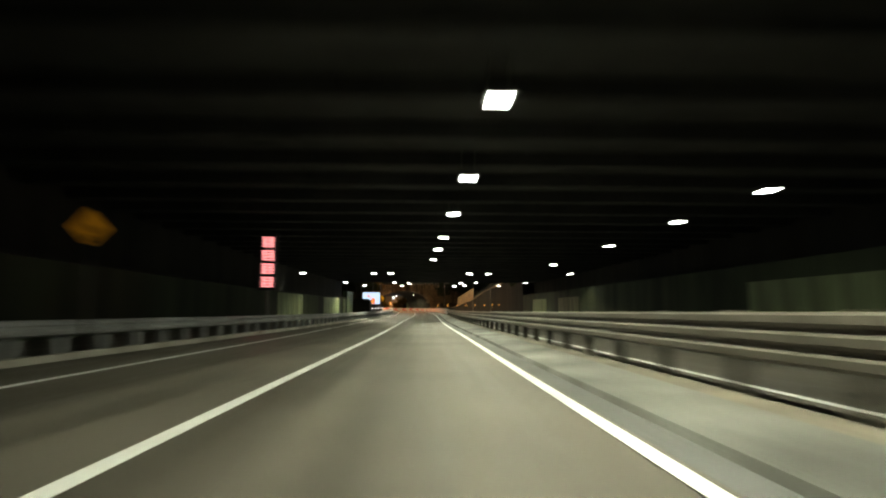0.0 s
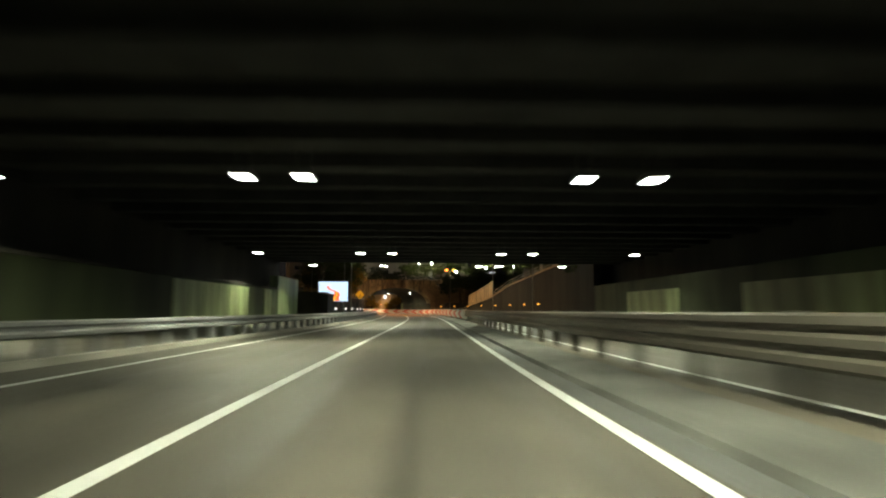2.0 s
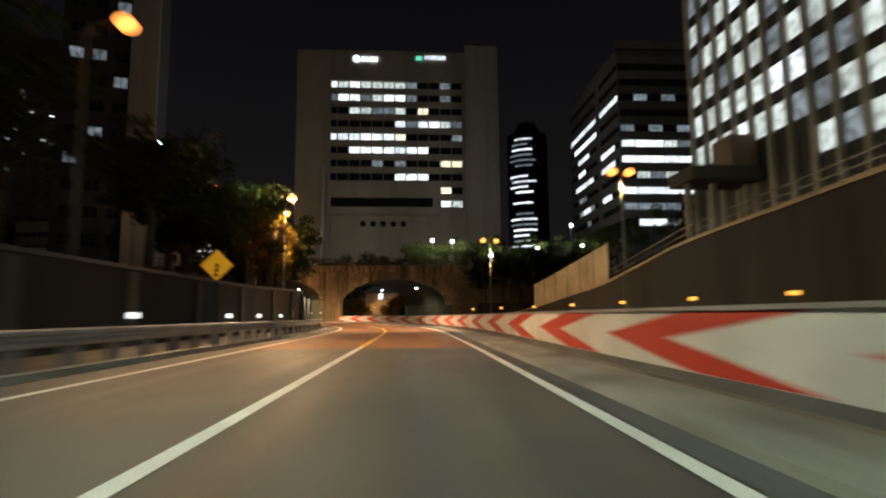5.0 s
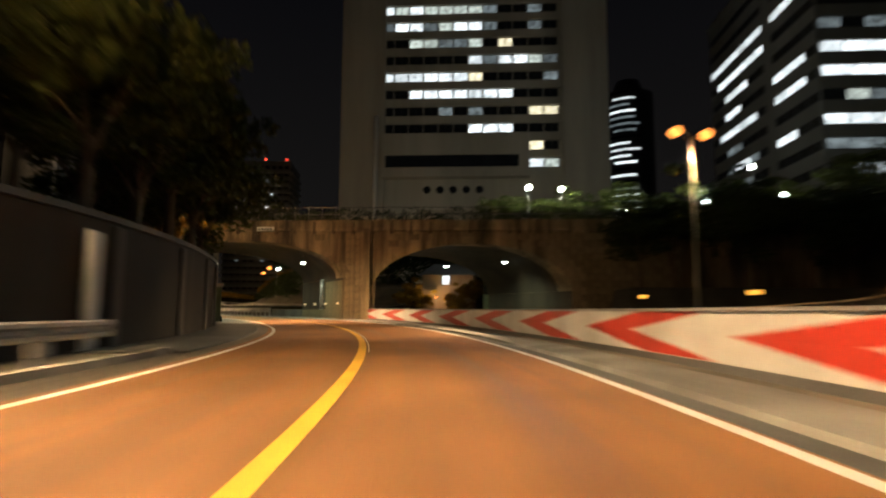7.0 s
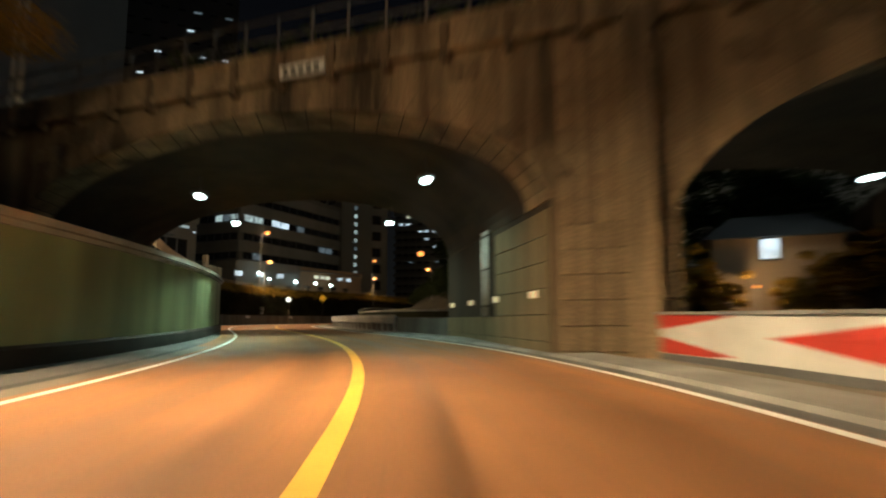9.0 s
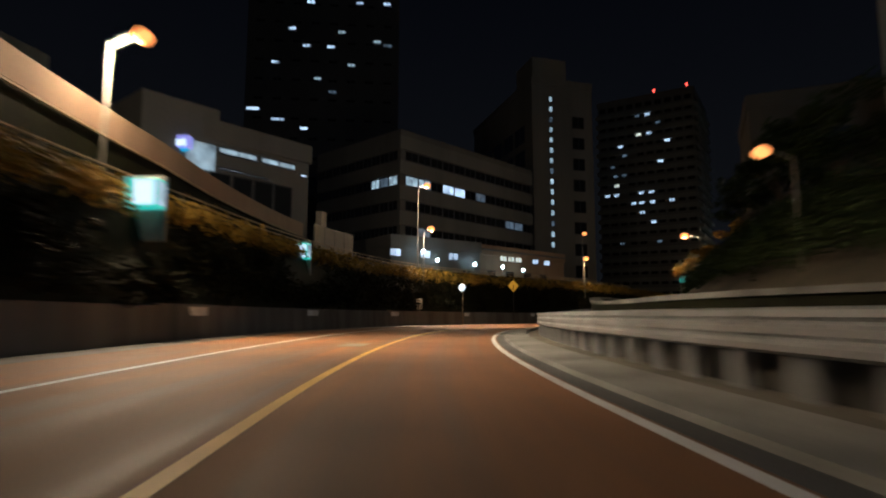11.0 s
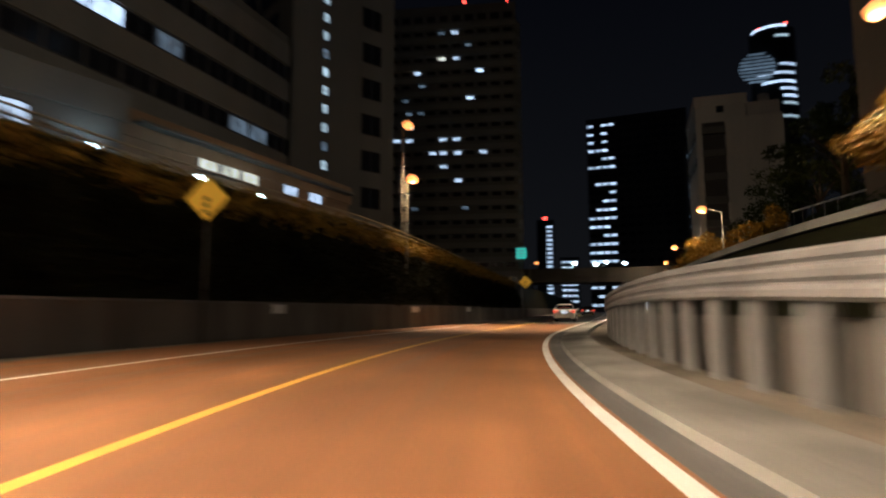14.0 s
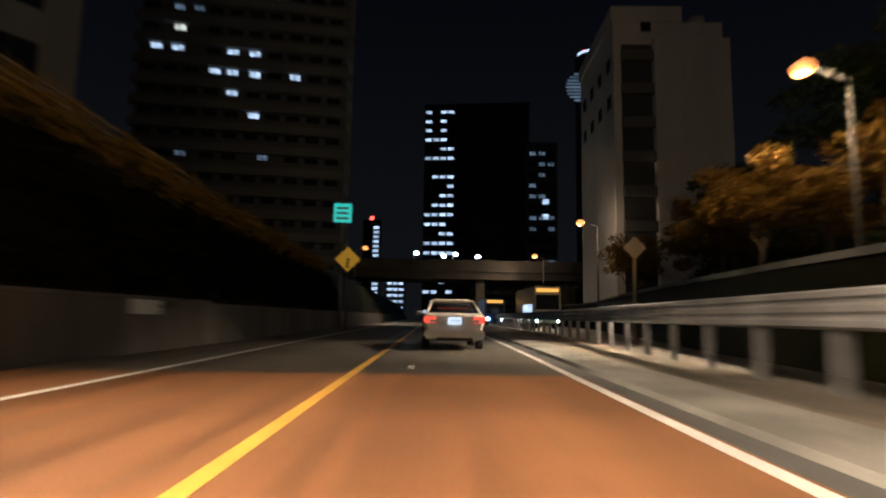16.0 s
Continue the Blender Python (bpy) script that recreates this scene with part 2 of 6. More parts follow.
M["win_dim"] = mat("win_dim", (0.3, 0.3, 0.3), 0.3, grain=0.1, stain=0.5, stain_scale=0.6, bump=0, glow=(0.72, 0.88, 0.95), power=0.16, uneven=0.8)
M["win_soft"] = mat("win_soft", (0.4, 0.4, 0.38), 0.3, grain=0.1, stain=0.6, stain_scale=0.5, bump=0, glow=(0.88, 1.0, 0.92), power=0.55, uneven=0.6)
M["win_violet"] = mat("win_violet", (0.4, 0.35, 0.5), 0.3, grain=0, stain=0.1, bump=0, glow=(0.52, 0.45, 1.0), power=0.75)
M["win_green"] = mat("win_green", (0.3, 0.3, 0.3), 0.3, grain=0.1, stain=0.5, stain_scale=0.6, bump=0, glow=(0.15, 0.95, 0.62), power=0.7)
M["screen_blue"] = mat("screen_blue", (0.3, 0.5, 0.7), 0.3, grain=0, stain=0, bump=0, glow=(0.60, 0.80, 1.0), power=1.0)
M["screen_orange"] = mat("screen_orange", (0.7, 0.2, 0.05), 0.3, grain=0, stain=0, bump=0, glow=(1.0, 0.16, 0.04), power=0.9)
M["screen_yellow"] = mat("screen_yellow", (0.7, 0.5, 0.05), 0.3, grain=0, stain=0, bump=0, glow=(1.0, 0.55, 0.05), power=1.0)
M["screen_cyan"] = mat("screen_cyan", (0.1, 0.5, 0.6), 0.3, grain=0, stain=0, bump=0, glow=(0.08, 0.65, 0.85), power=0.5)
M["led_red"] = mat("led_red", (0.5, 0.05, 0.05), 0.3, grain=0, stain=0, bump=0, glow=(1.0, 0.30, 0.29), power=1.7)
M["car_white"] = mat("car_white", (0.72, 0.72, 0.70), 0.22, grain=0.02, stain=0.06, bump=0)
M["car_dark"] = mat("car_dark", (0.03, 0.03, 0.035), 0.2, grain=0.02, stain=0.06, bump=0)
M["bus_paint"] = mat("bus_paint", (0.45, 0.40, 0.28), 0.35, grain=0.02, stain=0.1, bump=0)
M["truck_blue"] = mat("truck_blue", (0.05, 0.10, 0.30), 0.4, grain=0.02, stain=0.1, bump=0)
M["rubber"] = mat("rubber", (0.02, 0.02, 0.02), 0.85, grain=0.1, stain=0.2, bump=0.1)


# ---- building helpers ----
def part(name, bm, material, parent=None, label="", place=None):
    """Links a bmesh (or shares a mesh) as one object, under a thing if one is given."""
    if isinstance(bm, bmesh.types.BMesh):
        me = bpy.data.meshes.new(name)
        bm.normal_update()
        bm.to_mesh(me)
        bm.free()
        for x in (material if isinstance(material, (list, tuple)) else [material]):
            me.materials.append(M[x])
    else:
        me = bm
    ob = new(name, me)
    if parent is not None:
        ob.parent = parent
    if place is not None:
        ob.matrix_basis = place
    if label:
        ob["label"] = label
    return ob


def thing(name, label, category, place=None, group="", kind=""):
    ob = new(name)
    ob.empty_display_size = 0.3
    if place is not None:
        ob.matrix_basis = place
    return tagged(ob, label, category, group, kind)


def box(bm, x0, x1, y0, y1, z0, z1, slot=0, taper=0.0, m=None):
    v = []
    for z, t in ((z0, 0.0), (z1, taper)):
        for x, y in ((x0 + t, y0 + t), (x1 - t, y0 + t), (x1 - t, y1 - t), (x0 + t, y1 - t)):
            p = Vector((x, y, z))
            v.append(bm.verts.new(m @ p if m else p))
    for q in ((0, 3, 2, 1), (4, 5, 6, 7), (0, 1, 5, 4), (1, 2, 6, 5), (2, 3, 7, 6), (3, 0, 4, 7)):
        f = bm.faces.new([v[i] for i in q])
        f.material_index = slot
    return bm


def bevelled(bm, width=0.02, segments=1):
    bmesh.ops.bevel(bm, geom=list(bm.edges), offset=width, segments=segments, affect="EDGES", clamp_overlap=True)
    return bm


def rod(bm, a, b, r0, r1=None, n=8, slot=0):
    a, b = Vector(a), Vector(b)
    r1 = r0 if r1 is None else r1
    q = (b - a).to_track_quat("Z", "Y")
    rings = []
    for p, r in ((a, r0), (b, r1)):
        rings.append([bm.verts.new(p + q @ Vector((r * math.cos(2 * math.pi * i / n), r * math.sin(2 * math.pi * i / n), 0))) for i in range(n)])
    for i in range(n):
        f = bm.faces.new((rings[0][i], rings[0][(i + 1) % n], rings[1][(i + 1) % n], rings[1][i]))
        f.material_index = slot
        f.smooth = True
    for ring in (rings[0][::-1], rings[1]):
        f = bm.faces.new(ring)
        f.material_index = slot
    return bm


# ---- the road's course ----
def course():
    """Dense points of the lane's course: the drive itself, run on straight before and after it."""
    p = [m.translation.copy() for t, m in PATH]
    out = []
    for i in range(len(p) - 1):
        a, b, c, d = p[max(i - 1, 0)], p[i], p[i + 1], p[min(i + 2, len(p) - 1)]
        for j in range(6):
            u = j / 6
            out.append(0.5 * (2 * b + (c - a) * u + (2 * a - 5 * b + 4 * c - d) * u * u + (3 * b - a - 3 * c + d) * u ** 3))
    out.append(p[-1])
    first = [out[0] + (out[0] - out[1]).normalized() * 2.0 * k for k in range(40, 0, -1)]
    way = (out[-1] - out[-3]).normalized()
    way.z = 0.004
    last = [out[-1] + way * 2.0 * k for k in range(1, 110)]
    return first + out + last, 40


COURSE, ZERO = course()
C_XY = np.array([(p.x, p.y) for p in COURSE])
C_S = np.concatenate([[0], np.cumsum(np.linalg.norm(np.diff(C_XY, axis=0), axis=1))])
C_S = C_S - C_S[ZERO]
C_Z = np.array([p.z - 0.92 for p in COURSE])
C_T = np.gradient(C_XY, C_S, axis=0)
C_T = np.stack([np.convolve(np.pad(C_T[:, i], 3, mode="edge"), np.ones(7) / 7, mode="valid") for i in (0, 1)], 1)


def at(s, d=0.0, h=0.0):
    """The place s metres along the course, d metres to its right, h metres above the road."""
    x, y, z = (np.interp(s, C_S, a) for a in (C_XY[:, 0], C_XY[:, 1], C_Z))
    tx, ty = np.interp(s, C_S, C_T[:, 0]), np.interp(s, C_S, C_T[:, 1])
    n = math.hypot(tx, ty)
    return Vector((x + ty / n * d, y - tx / n * d, z + h))


def heading(s):
    return math.degrees(math.atan2(-np.interp(s, C_S, C_T[:, 0]), np.interp(s, C_S, C_T[:, 1])))


def stand(s, d, h=0.0, turn=0.0):
    """A pose on the road: y runs along the course, x to its right."""
    p = at(s, d, h)
    return pose(p.x, p.y, p.z, 0, 0, heading(s) + turn)


def line(*knots):
    ks, kd = [k[0] for k in knots], [k[1] for k in knots]
    return lambda s: float(np.mean([np.interp(s + o, ks, kd) for o in (-5, -2.5, 0, 2.5, 5)]))


# centre line, edge lines, kerbs and walls, as metres to the right of the course
CENTRE = line((-80, -1.92), (0, -1.92), (37, -1.82), (60, -1.76), (120, -1.68), (132, -1.5), (145, -1.0), (153, -0.85), (173, -0.57), (189, -0.6),
              (200, -0.75), (230, -1.72), (238, -1.9), (250, -2.45), (266, -2.5), (275, -2.25), (283, -1.97), (292, -1.55), (307, -1.13), (320, -0.7), (350, 0.1), (520, 4.0))
RIGHT = line((-80, 1.48), (37, 1.48), (60, 1.65), (118, 1.62), (133, 1.75), (145, 2.3), (153, 2.6), (171, 3.2), (195, 3.4), (215, 2.2), (229, 1.58), (235, 1.4),
             (250, 1.07), (267, 1.12), (275, 1.35), (283, 1.6), (291, 1.76), (299, 1.95), (307, 2.3), (320, 3.0), (350, 4.0), (520, 8.0))
LEFT = line((-80, -5.0), (40, -5.1), (72, -4.9), (120, -4.73), (135, -4.5), (147, -4.0), (153, -3.78), (172, -3.76), (190, -4.3), (218, -4.6), (235, -5.4),
            (245, -6.1), (254, -6.95), (265, -7.0), (272, -6.6), (283, -5.9), (292, -5.1), (300, -4.45), (310, -4.15), (326, -4.0), (350, -3.4), (520, 0.4))
RAIL_L = line((-80, -7.3), (20, -7.2), (45, -6.8), (75, -6.2), (125, -6.05), (145, -5.6), (160, -5.2))
RAIL_R = line((-80, 3.4), (100, 3.4), (120, 3.45), (145, 4.2), (160, 4.9), (176, 5.4), (199, 5.6), (215, 4.2), (230, 3.45), (250, 2.95), (262, 3.05), (285, 3.5), (297, 4.0), (310, 5.2),
              (330, 7.2), (360, 8.8), (520, 14.0))
WALL_L = line((100, -9.6), (135, -9.2), (150, -7.4), (165, -6.6), (180, -6.9), (200, -7.4), (215, -7.6), (235, -9.5), (250, -10.8), (262, -11), (272, -10.4), (280, -9.6),
              (286, -8.8), (295, -7.4), (302, -6.6), (310, -6.3), (350, -5.6), (520, -2.0))
WALL_R = line((-80, 17), (105, 17), (137, 16.3), (149, 15.4), (163, 15.4), (176, 15.6), (200, 20), (225, 15), (245, 12.5), (270, 12.5), (310, 13.5), (350, 16.5), (520, 24))


def strip(s0, s1, d0, d1, h=0.0, step=2.0):
    """A flat band of road between two offsets (numbers or courses)."""
    f0 = d0 if callable(d0) else (lambda s: d0)
    f1 = d1 if callable(d1) else (lambda s: d1)
    bm = bmesh.new()
    uv = bm.loops.layers.uv.new("course")
    n = max(1, int((s1 - s0) / step))
    rows = []
    for i in range(n + 1):
        s = s0 + (s1 - s0) * i / n
        rows.append((bm.verts.new(at(s, f0(s), h)), bm.verts.new(at(s, f1(s), h)), s, f0(s) - CENTRE(s), f1(s) - CENTRE(s)))
    for a, b in zip(rows, rows[1:]):
        f = bm.faces.new((a[0], a[1], b[1], b[0]))
        for lp, c in zip(f.loops, ((a[3], a[2]), (a[4], a[2]), (b[4], b[2]), (b[3], b[2]))):
            lp[uv].uv = c
    return bm


def sweep(profile, s0, s1, offset=0.0, step=2.0, rise=None, lift=None):
    """A closed outline of (d, h) pairs, in order, drawn along the course."""
    f = offset if callable(offset) else (lambda s: offset)
    bm = bmesh.new()
    n = max(1, int((s1 - s0) / step))
    rings = []
    for i in range(n + 1):
        s = s0 + (s1 - s0) * i / n
        k, up = rise(s) if rise else 1.0, lift(s) if lift else 0.0
        rings.append([bm.verts.new(at(s, f(s) + d, h * k + up)) for d, h in profile])
    m = len(profile)
    for a, b in zip(rings, rings[1:]):
        for j in range(m):
            bm.faces.new((a[j], a[(j + 1) % m], b[(j + 1) % m], b[j]))
    bm.faces.new(rings[0][::-1])
    bm.faces.new(rings[-1])
    bmesh.ops.recalc_face_normals(bm, faces=list(bm.faces))
    return bm


def structure(name, bm, material, label, category):
    return tagged(part(name, bm, material), label, category, kind="structure")


# ---- ground, road, markings ----
bm = bmesh.new()
g = [bm.verts.new((x, y, -0.6)) for x, y in ((-2500, -2500), (2500, -2500), (2500, 2500), (-2500, 2500))]
bm.faces.new(g)
structure("ground", bm, "ground", "dark built-up city ground beside the sunken road", "ground")
structure("road_base", sweep([(0, -0.5), (0, -0.02), (30, -0.02), (30, -0.5)], -80, 480, -12.5), "gutter", "dark road base under the asphalt", "road")
structure("road", strip(-80, 480, -12.5, 17.5, 0.0), "asphalt", "grey asphalt expressway running on through the night", "road")
structure("road_surface", strip(123, 311, lambda s: (LEFT(s) - 0.25 if s < 205 else max(WALL_L(s) + 0.1, LEFT(s) - 2.6)), lambda s: RIGHT(s) + 0.12, 0.004), "red_asphalt",
          "red-brown coloured anti-skid road surface through the bends", "road")


def paint(name, s0, s1, course_, w, material, label, h=0.008):
    return structure(name, strip(s0, s1, lambda s: course_(s) - w / 2, lambda s: course_(s) + w / 2, h, 1.5), material, label, "road marking")


paint("marking_centre_white", -80, 124, CENTRE, 0.16, "white_paint", "solid white lane line on grey asphalt")
paint("marking_centre_yellow", 124, 215, CENTRE, 0.19, "yellow_paint", "solid yellow lane line on red-brown asphalt")
paint("marking_centre_yellow", 215, 460, CENTRE, 0.145, "yellow_paint", "narrower solid yellow lane line on red-brown asphalt")
paint("marking_centre_edge", 160, 181, lambda s: CENTRE(s) + 0.155, 0.03, "white_paint", "thin white line beside the yellow lane line")
paint("marking_right", -80, 460, RIGHT, 0.15, "white_paint", "solid white edge line beside the gutter")
paint("marking_left", -80, 460, LEFT, 0.15, "white_paint", "thin solid white edge line beside the shoulder")
paint("marking_far_edge", -80, 100, lambda s: 4.1, 0.14, "white_paint", "white edge line of the opposite carriageway")
for i in range(-6, 9):
    structure("marking_dash", strip(i * 12.0, i * 12.0 + 5, 6.6, 6.74, 0.008), "white_paint", "white dash of the opposite carriageway", "road marking")

structure("road_patch", strip(236.0, 237.7, -3.25, -2.5, 0.007, 0.8), "concrete", "small pale repair patch in the asphalt", "road patch")
stud = bmesh.new()
box(stud, -0.06, 0.06, -0.08, 0.08, 0.0, 0.025, taper=0.02)
tagged(part("road_stud", stud, "white_paint", place=stand(312.2, -0.08, 0.006)), "small white road stud set in the lane", "road stud")

# gutter, kerbs
structure("gutter", strip(-80, 460, lambda s: RIGHT(s) + 0.12, lambda s: RIGHT(s) + 0.42, 0.006), "gutter", "dark grey gutter strip beside the edge line", "gutter")
kerb = structure("kerb_right", sweep([(0.44, -0.05), (0.48, 0.055), (1.33, 0.095), (1.38, -0.05)], -80, 460, RIGHT), "gutter", "pale worn concrete kerb strip under the barrier", "kerb")
for i in range(195):
    s0 = -8 + i * 1.7
    part("kerb_stone", sweep([(0.42, 0), (0.46, 0.07), (1.35, 0.11), (1.40, 0.0)], s0, s0 + 1.682, RIGHT, 0.85), "kerb" if s0 > 97 else "kerb_sooty", kerb)
structure("apron_right", strip(-80, 460, lambda s: RIGHT(s) + 1.47, lambda s: max(RAIL_R(s) + 0.3, RIGHT(s) + 1.6), 0.035), "apron", "worn beige concrete apron between the kerb and the posts", "kerb")
structure("kerb_left", sweep([(-0.18, 0), (-0.14, 0.12), (0.1, 0.12), (0.14, 0)], -80, 160, lambda s: RAIL_L(s) + 0.3), "concrete", "low concrete kerb under the guardrail", "kerb")
structure("verge_left", sweep([(-3.2, 0), (-3.2, 0.05), (0, 0.04), (0.05, 0)], 160, 226, lambda s: LEFT(s) - 0.75), "gutter", "narrow raised concrete verge before the retaining wall", "kerb")


# ---- guardrails ----
W_BEAM = [(0.0, 0.0), (0.05, 0.03), (0.055, 0.09), (0.0, 0.13), (0.0, 0.18), (0.055, 0.22), (0.05, 0.28), (0.0, 0.31), (-0.025, 0.30), (-0.025, 0.01)]


THRIE_BEAM = [(0.0, 0.0), (0.055, 0.04), (0.06, 0.11), (0.0, 0.15), (0.0, 0.18), (0.055, 0.22), (0.06, 0.29), (0.0, 0.33), (0.0, 0.36), (0.055, 0.40), (0.05, 0.47), (0.0, 0.50), (-0.025, 0.49), (-0.025, 0.01)]


def guardrail(label, s0, s1, course_, side, profile, base, top, posts=2.0, wide=0.06, steel="galvanised"):
    """A corrugated beam on steel posts. side: +1 if the road lies to the right of the rail; base and top: the heights of the beam's foot and of the posts."""
    rail = thing("guardrail", label, "guardrail")
    part("beam", sweep([(side * a, b) for a, b in profile], s0, s1, course_, 2.0, lift=base), steel, rail)
    b = bmesh.new()
    box(b, -0.07, 0.07, -wide, wide, -0.15, 1.0)
    box(b, -0.11, 0.11, -wide - 0.04, wide + 0.04, 0.0, 0.02)
    bevelled(b, 0.008)
    first = part("post", b, steel, rail)
    for i in range(int((s1 - s0) / posts)):
        s = s0 + 0.5 + i * posts
        place = stand(s, course_(s) - side * 0.11) @ Matrix.Diagonal((1, 1, top(s), 1))
        if i == 0:
            first.matrix_basis = place
        else:
            part("post", first.data, None, rail, place=place)
    return rail


BEND_BASE = line((200, 0.49), (246, 0.49), (258, 0.54), (266, 0.70), (274, 0.99), (282, 1.2), (288, 0.98), (294, 0.86), (299, 0.84), (420, 0.84))
guardrail("galvanised guardrail with one corrugated beam on short posts", -80, 158, RAIL_L, 1, W_BEAM, lambda s: 0.44, lambda s: 0.75, 1.5, wide=0.15)
guardrail("dark steel median guardrail with one deep ribbed beam on posts", -80, 94, RAIL_R, -1, THRIE_BEAM, lambda s: 0.43, lambda s: 0.95, steel="rail_dirty")
guardrail("tall galvanised guardrail with a deep ribbed beam inside the bend", 217.5, 300, RAIL_R, -1, THRIE_BEAM, BEND_BASE, lambda s: BEND_BASE(s) + 0.49, 1.25, wide=0.14)
structure("wall_median", sweep([(0.32, -0.1), (0.32, 0.62), (0.46, 0.62), (0.46, -0.1)], 217.5, 292, RAIL_R, rise=lambda s: float(np.interp(s, [250, 275], [1.0, 1.4]))), "low_concrete", "low dark concrete wall behind the guardrail", "wall")
guardrail("galvanised median guardrail with a ribbed beam beyond the bend", 300, 400, RAIL_R, -1, THRIE_BEAM, BEND_BASE, lambda s: BEND_BASE(s) + 0.49)

structure("wall_pier_foot", sweep([(-0.02, -0.1), (0.03, 0.80), (0.10, 0.86), (0.30, 0.86), (0.34, -0.1)], 199.3, 217.3, RAIL_R), "low_concrete", "low stained concrete wall along the foot of the pier", "wall")

# ---- red and white chevron barrier ----
chev = thing("chevron_barrier", "red and white chevron direction barrier round the outside of the bend", "barrier")
part("base", sweep([(0.0, 0.0), (0.02, 0.16), (0.28, 0.16), (0.30, 0.0)], 93, 199, RAIL_R), "gutter", chev, "dark concrete foot of the barrier")
part("coping", sweep([(0.0, 0.95), (0.0, 1.0), (0.22, 1.0), (0.22, 0.95)], 93, 199, RAIL_R), "galvanised", chev, "pale steel top rail of the barrier")
for i in range(48):
    s0 = 93.2 + i * 2.2
    part("panel", sweep([(0.06, 0.16), (0.06, 0.945), (0.10, 0.945), (0.10, 0.16)], s0, s0 + 2.185, RAIL_R, 1.1), "panel_white", chev)
for i in range(16):
    tip = 198.9 - i * 6.3
    b = bmesh.new()
    rows = []
    # an arrow head that points along the bend: both arms run back from its tip
    for hh, lead in ((0.17, 3.2), (0.37, 1.6), (0.57, 0.0), (0.755, 1.5), (0.94, 3.0)):
        rows.append([b.verts.new(at(tip - lead - 2.6 * k / 3, RAIL_R(tip - lead - 2.6 * k / 3) + 0.052, hh)) for k in range(4)])
    for r0, r1 in zip(rows, rows[1:]):
        for k in range(3):
            b.faces.new((r0[k], r1[k], r1[k + 1], r0[k + 1]))
    part("chevron", b, "panel_red", chev)

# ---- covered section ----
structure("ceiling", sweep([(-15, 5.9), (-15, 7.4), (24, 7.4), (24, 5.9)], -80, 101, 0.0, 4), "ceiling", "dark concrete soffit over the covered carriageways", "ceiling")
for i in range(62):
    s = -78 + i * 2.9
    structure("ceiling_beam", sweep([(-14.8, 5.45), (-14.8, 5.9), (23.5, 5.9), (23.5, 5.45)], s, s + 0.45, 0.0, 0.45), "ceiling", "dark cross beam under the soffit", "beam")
structure("wall_west", sweep([(-0.5, 0), (-0.5, 2.6), (0, 2.6), (0, 0)], -80, 92, -12.4), "sooty_wall", "side wall in unlit near-black, grimy green panels where lamplight falls", "wall")
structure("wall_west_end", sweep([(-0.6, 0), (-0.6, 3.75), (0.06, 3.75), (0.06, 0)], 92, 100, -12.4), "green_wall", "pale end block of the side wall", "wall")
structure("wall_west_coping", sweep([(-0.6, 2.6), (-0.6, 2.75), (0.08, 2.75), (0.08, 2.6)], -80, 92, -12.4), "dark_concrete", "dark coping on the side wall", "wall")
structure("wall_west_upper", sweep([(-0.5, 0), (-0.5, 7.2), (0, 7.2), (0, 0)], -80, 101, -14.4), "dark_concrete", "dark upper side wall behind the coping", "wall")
structure("wall_east", sweep([(0, 0), (0, 3.4), (0.5, 3.4), (0.5, 0)], -80, 101, 17.0), "sooty_wall", "unlit near-black wall with grimy lamplit green panels across the opposite carriageway", "wall")
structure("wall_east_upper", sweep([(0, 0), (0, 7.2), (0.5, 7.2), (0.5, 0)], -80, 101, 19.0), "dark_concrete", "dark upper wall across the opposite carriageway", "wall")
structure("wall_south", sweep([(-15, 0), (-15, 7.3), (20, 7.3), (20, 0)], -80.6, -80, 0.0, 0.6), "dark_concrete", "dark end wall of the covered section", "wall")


pb = bmesh.new()
box(pb, 0.0, 0.035, -0.98, 0.98, 0.25, 2.5)
bevelled(pb, 0.012)
pm = None
# panels are laid only where lamplight falls, so they draw the lit patches
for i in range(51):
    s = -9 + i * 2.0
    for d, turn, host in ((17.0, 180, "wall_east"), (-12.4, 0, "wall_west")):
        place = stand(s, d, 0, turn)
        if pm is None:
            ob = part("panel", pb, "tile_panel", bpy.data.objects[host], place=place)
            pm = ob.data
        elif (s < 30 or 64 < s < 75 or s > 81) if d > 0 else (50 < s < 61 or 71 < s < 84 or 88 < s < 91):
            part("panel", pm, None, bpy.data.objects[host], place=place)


def light(name, parent, place, watts, rgb, sx, sy, spread=115):
    a = bpy.data.lights.new(name, "AREA")
    a.spread = radians(spread)
    a.shape, a.size, a.size_y, a.energy, a.color = "RECTANGLE", sx, sy, watts, rgb
    ob = new(name, a)
    ob.parent = parent
    ob.matrix_basis = place
    return ob


def tunnel_lamp(s, d, h, watts=TUNNEL_W, spread=116):
    t = thing("ceiling_lamp", "white-green ceiling lamp hung under the dark soffit", "lamp", stand(s, d, h), "ceiling lamps")
    b = bmesh.new()
    box(b, -0.36, 0.36, -0.24, 0.24, 0.0, 0.16, taper=0.05)
    part("housing", b, "steel_dark", t)
    b = bmesh.new()
    box(b, -0.27, 0.27, -0.16, 0.16, -0.03, 0.0)
    part("diffuser", b, "lamp_tunnel", t)
    for x in (-0.2, 0.2):
        b = bmesh.new()
        rod(b, (x, 0, 0.14), (x, 0, 5.95 - h), 0.015)
        part("hanger", b, "steel_dark", t)
    light("light", t, pose(0, 0, -0.05), watts, TUNNEL_RGB, 0.5, 0.3, spread)


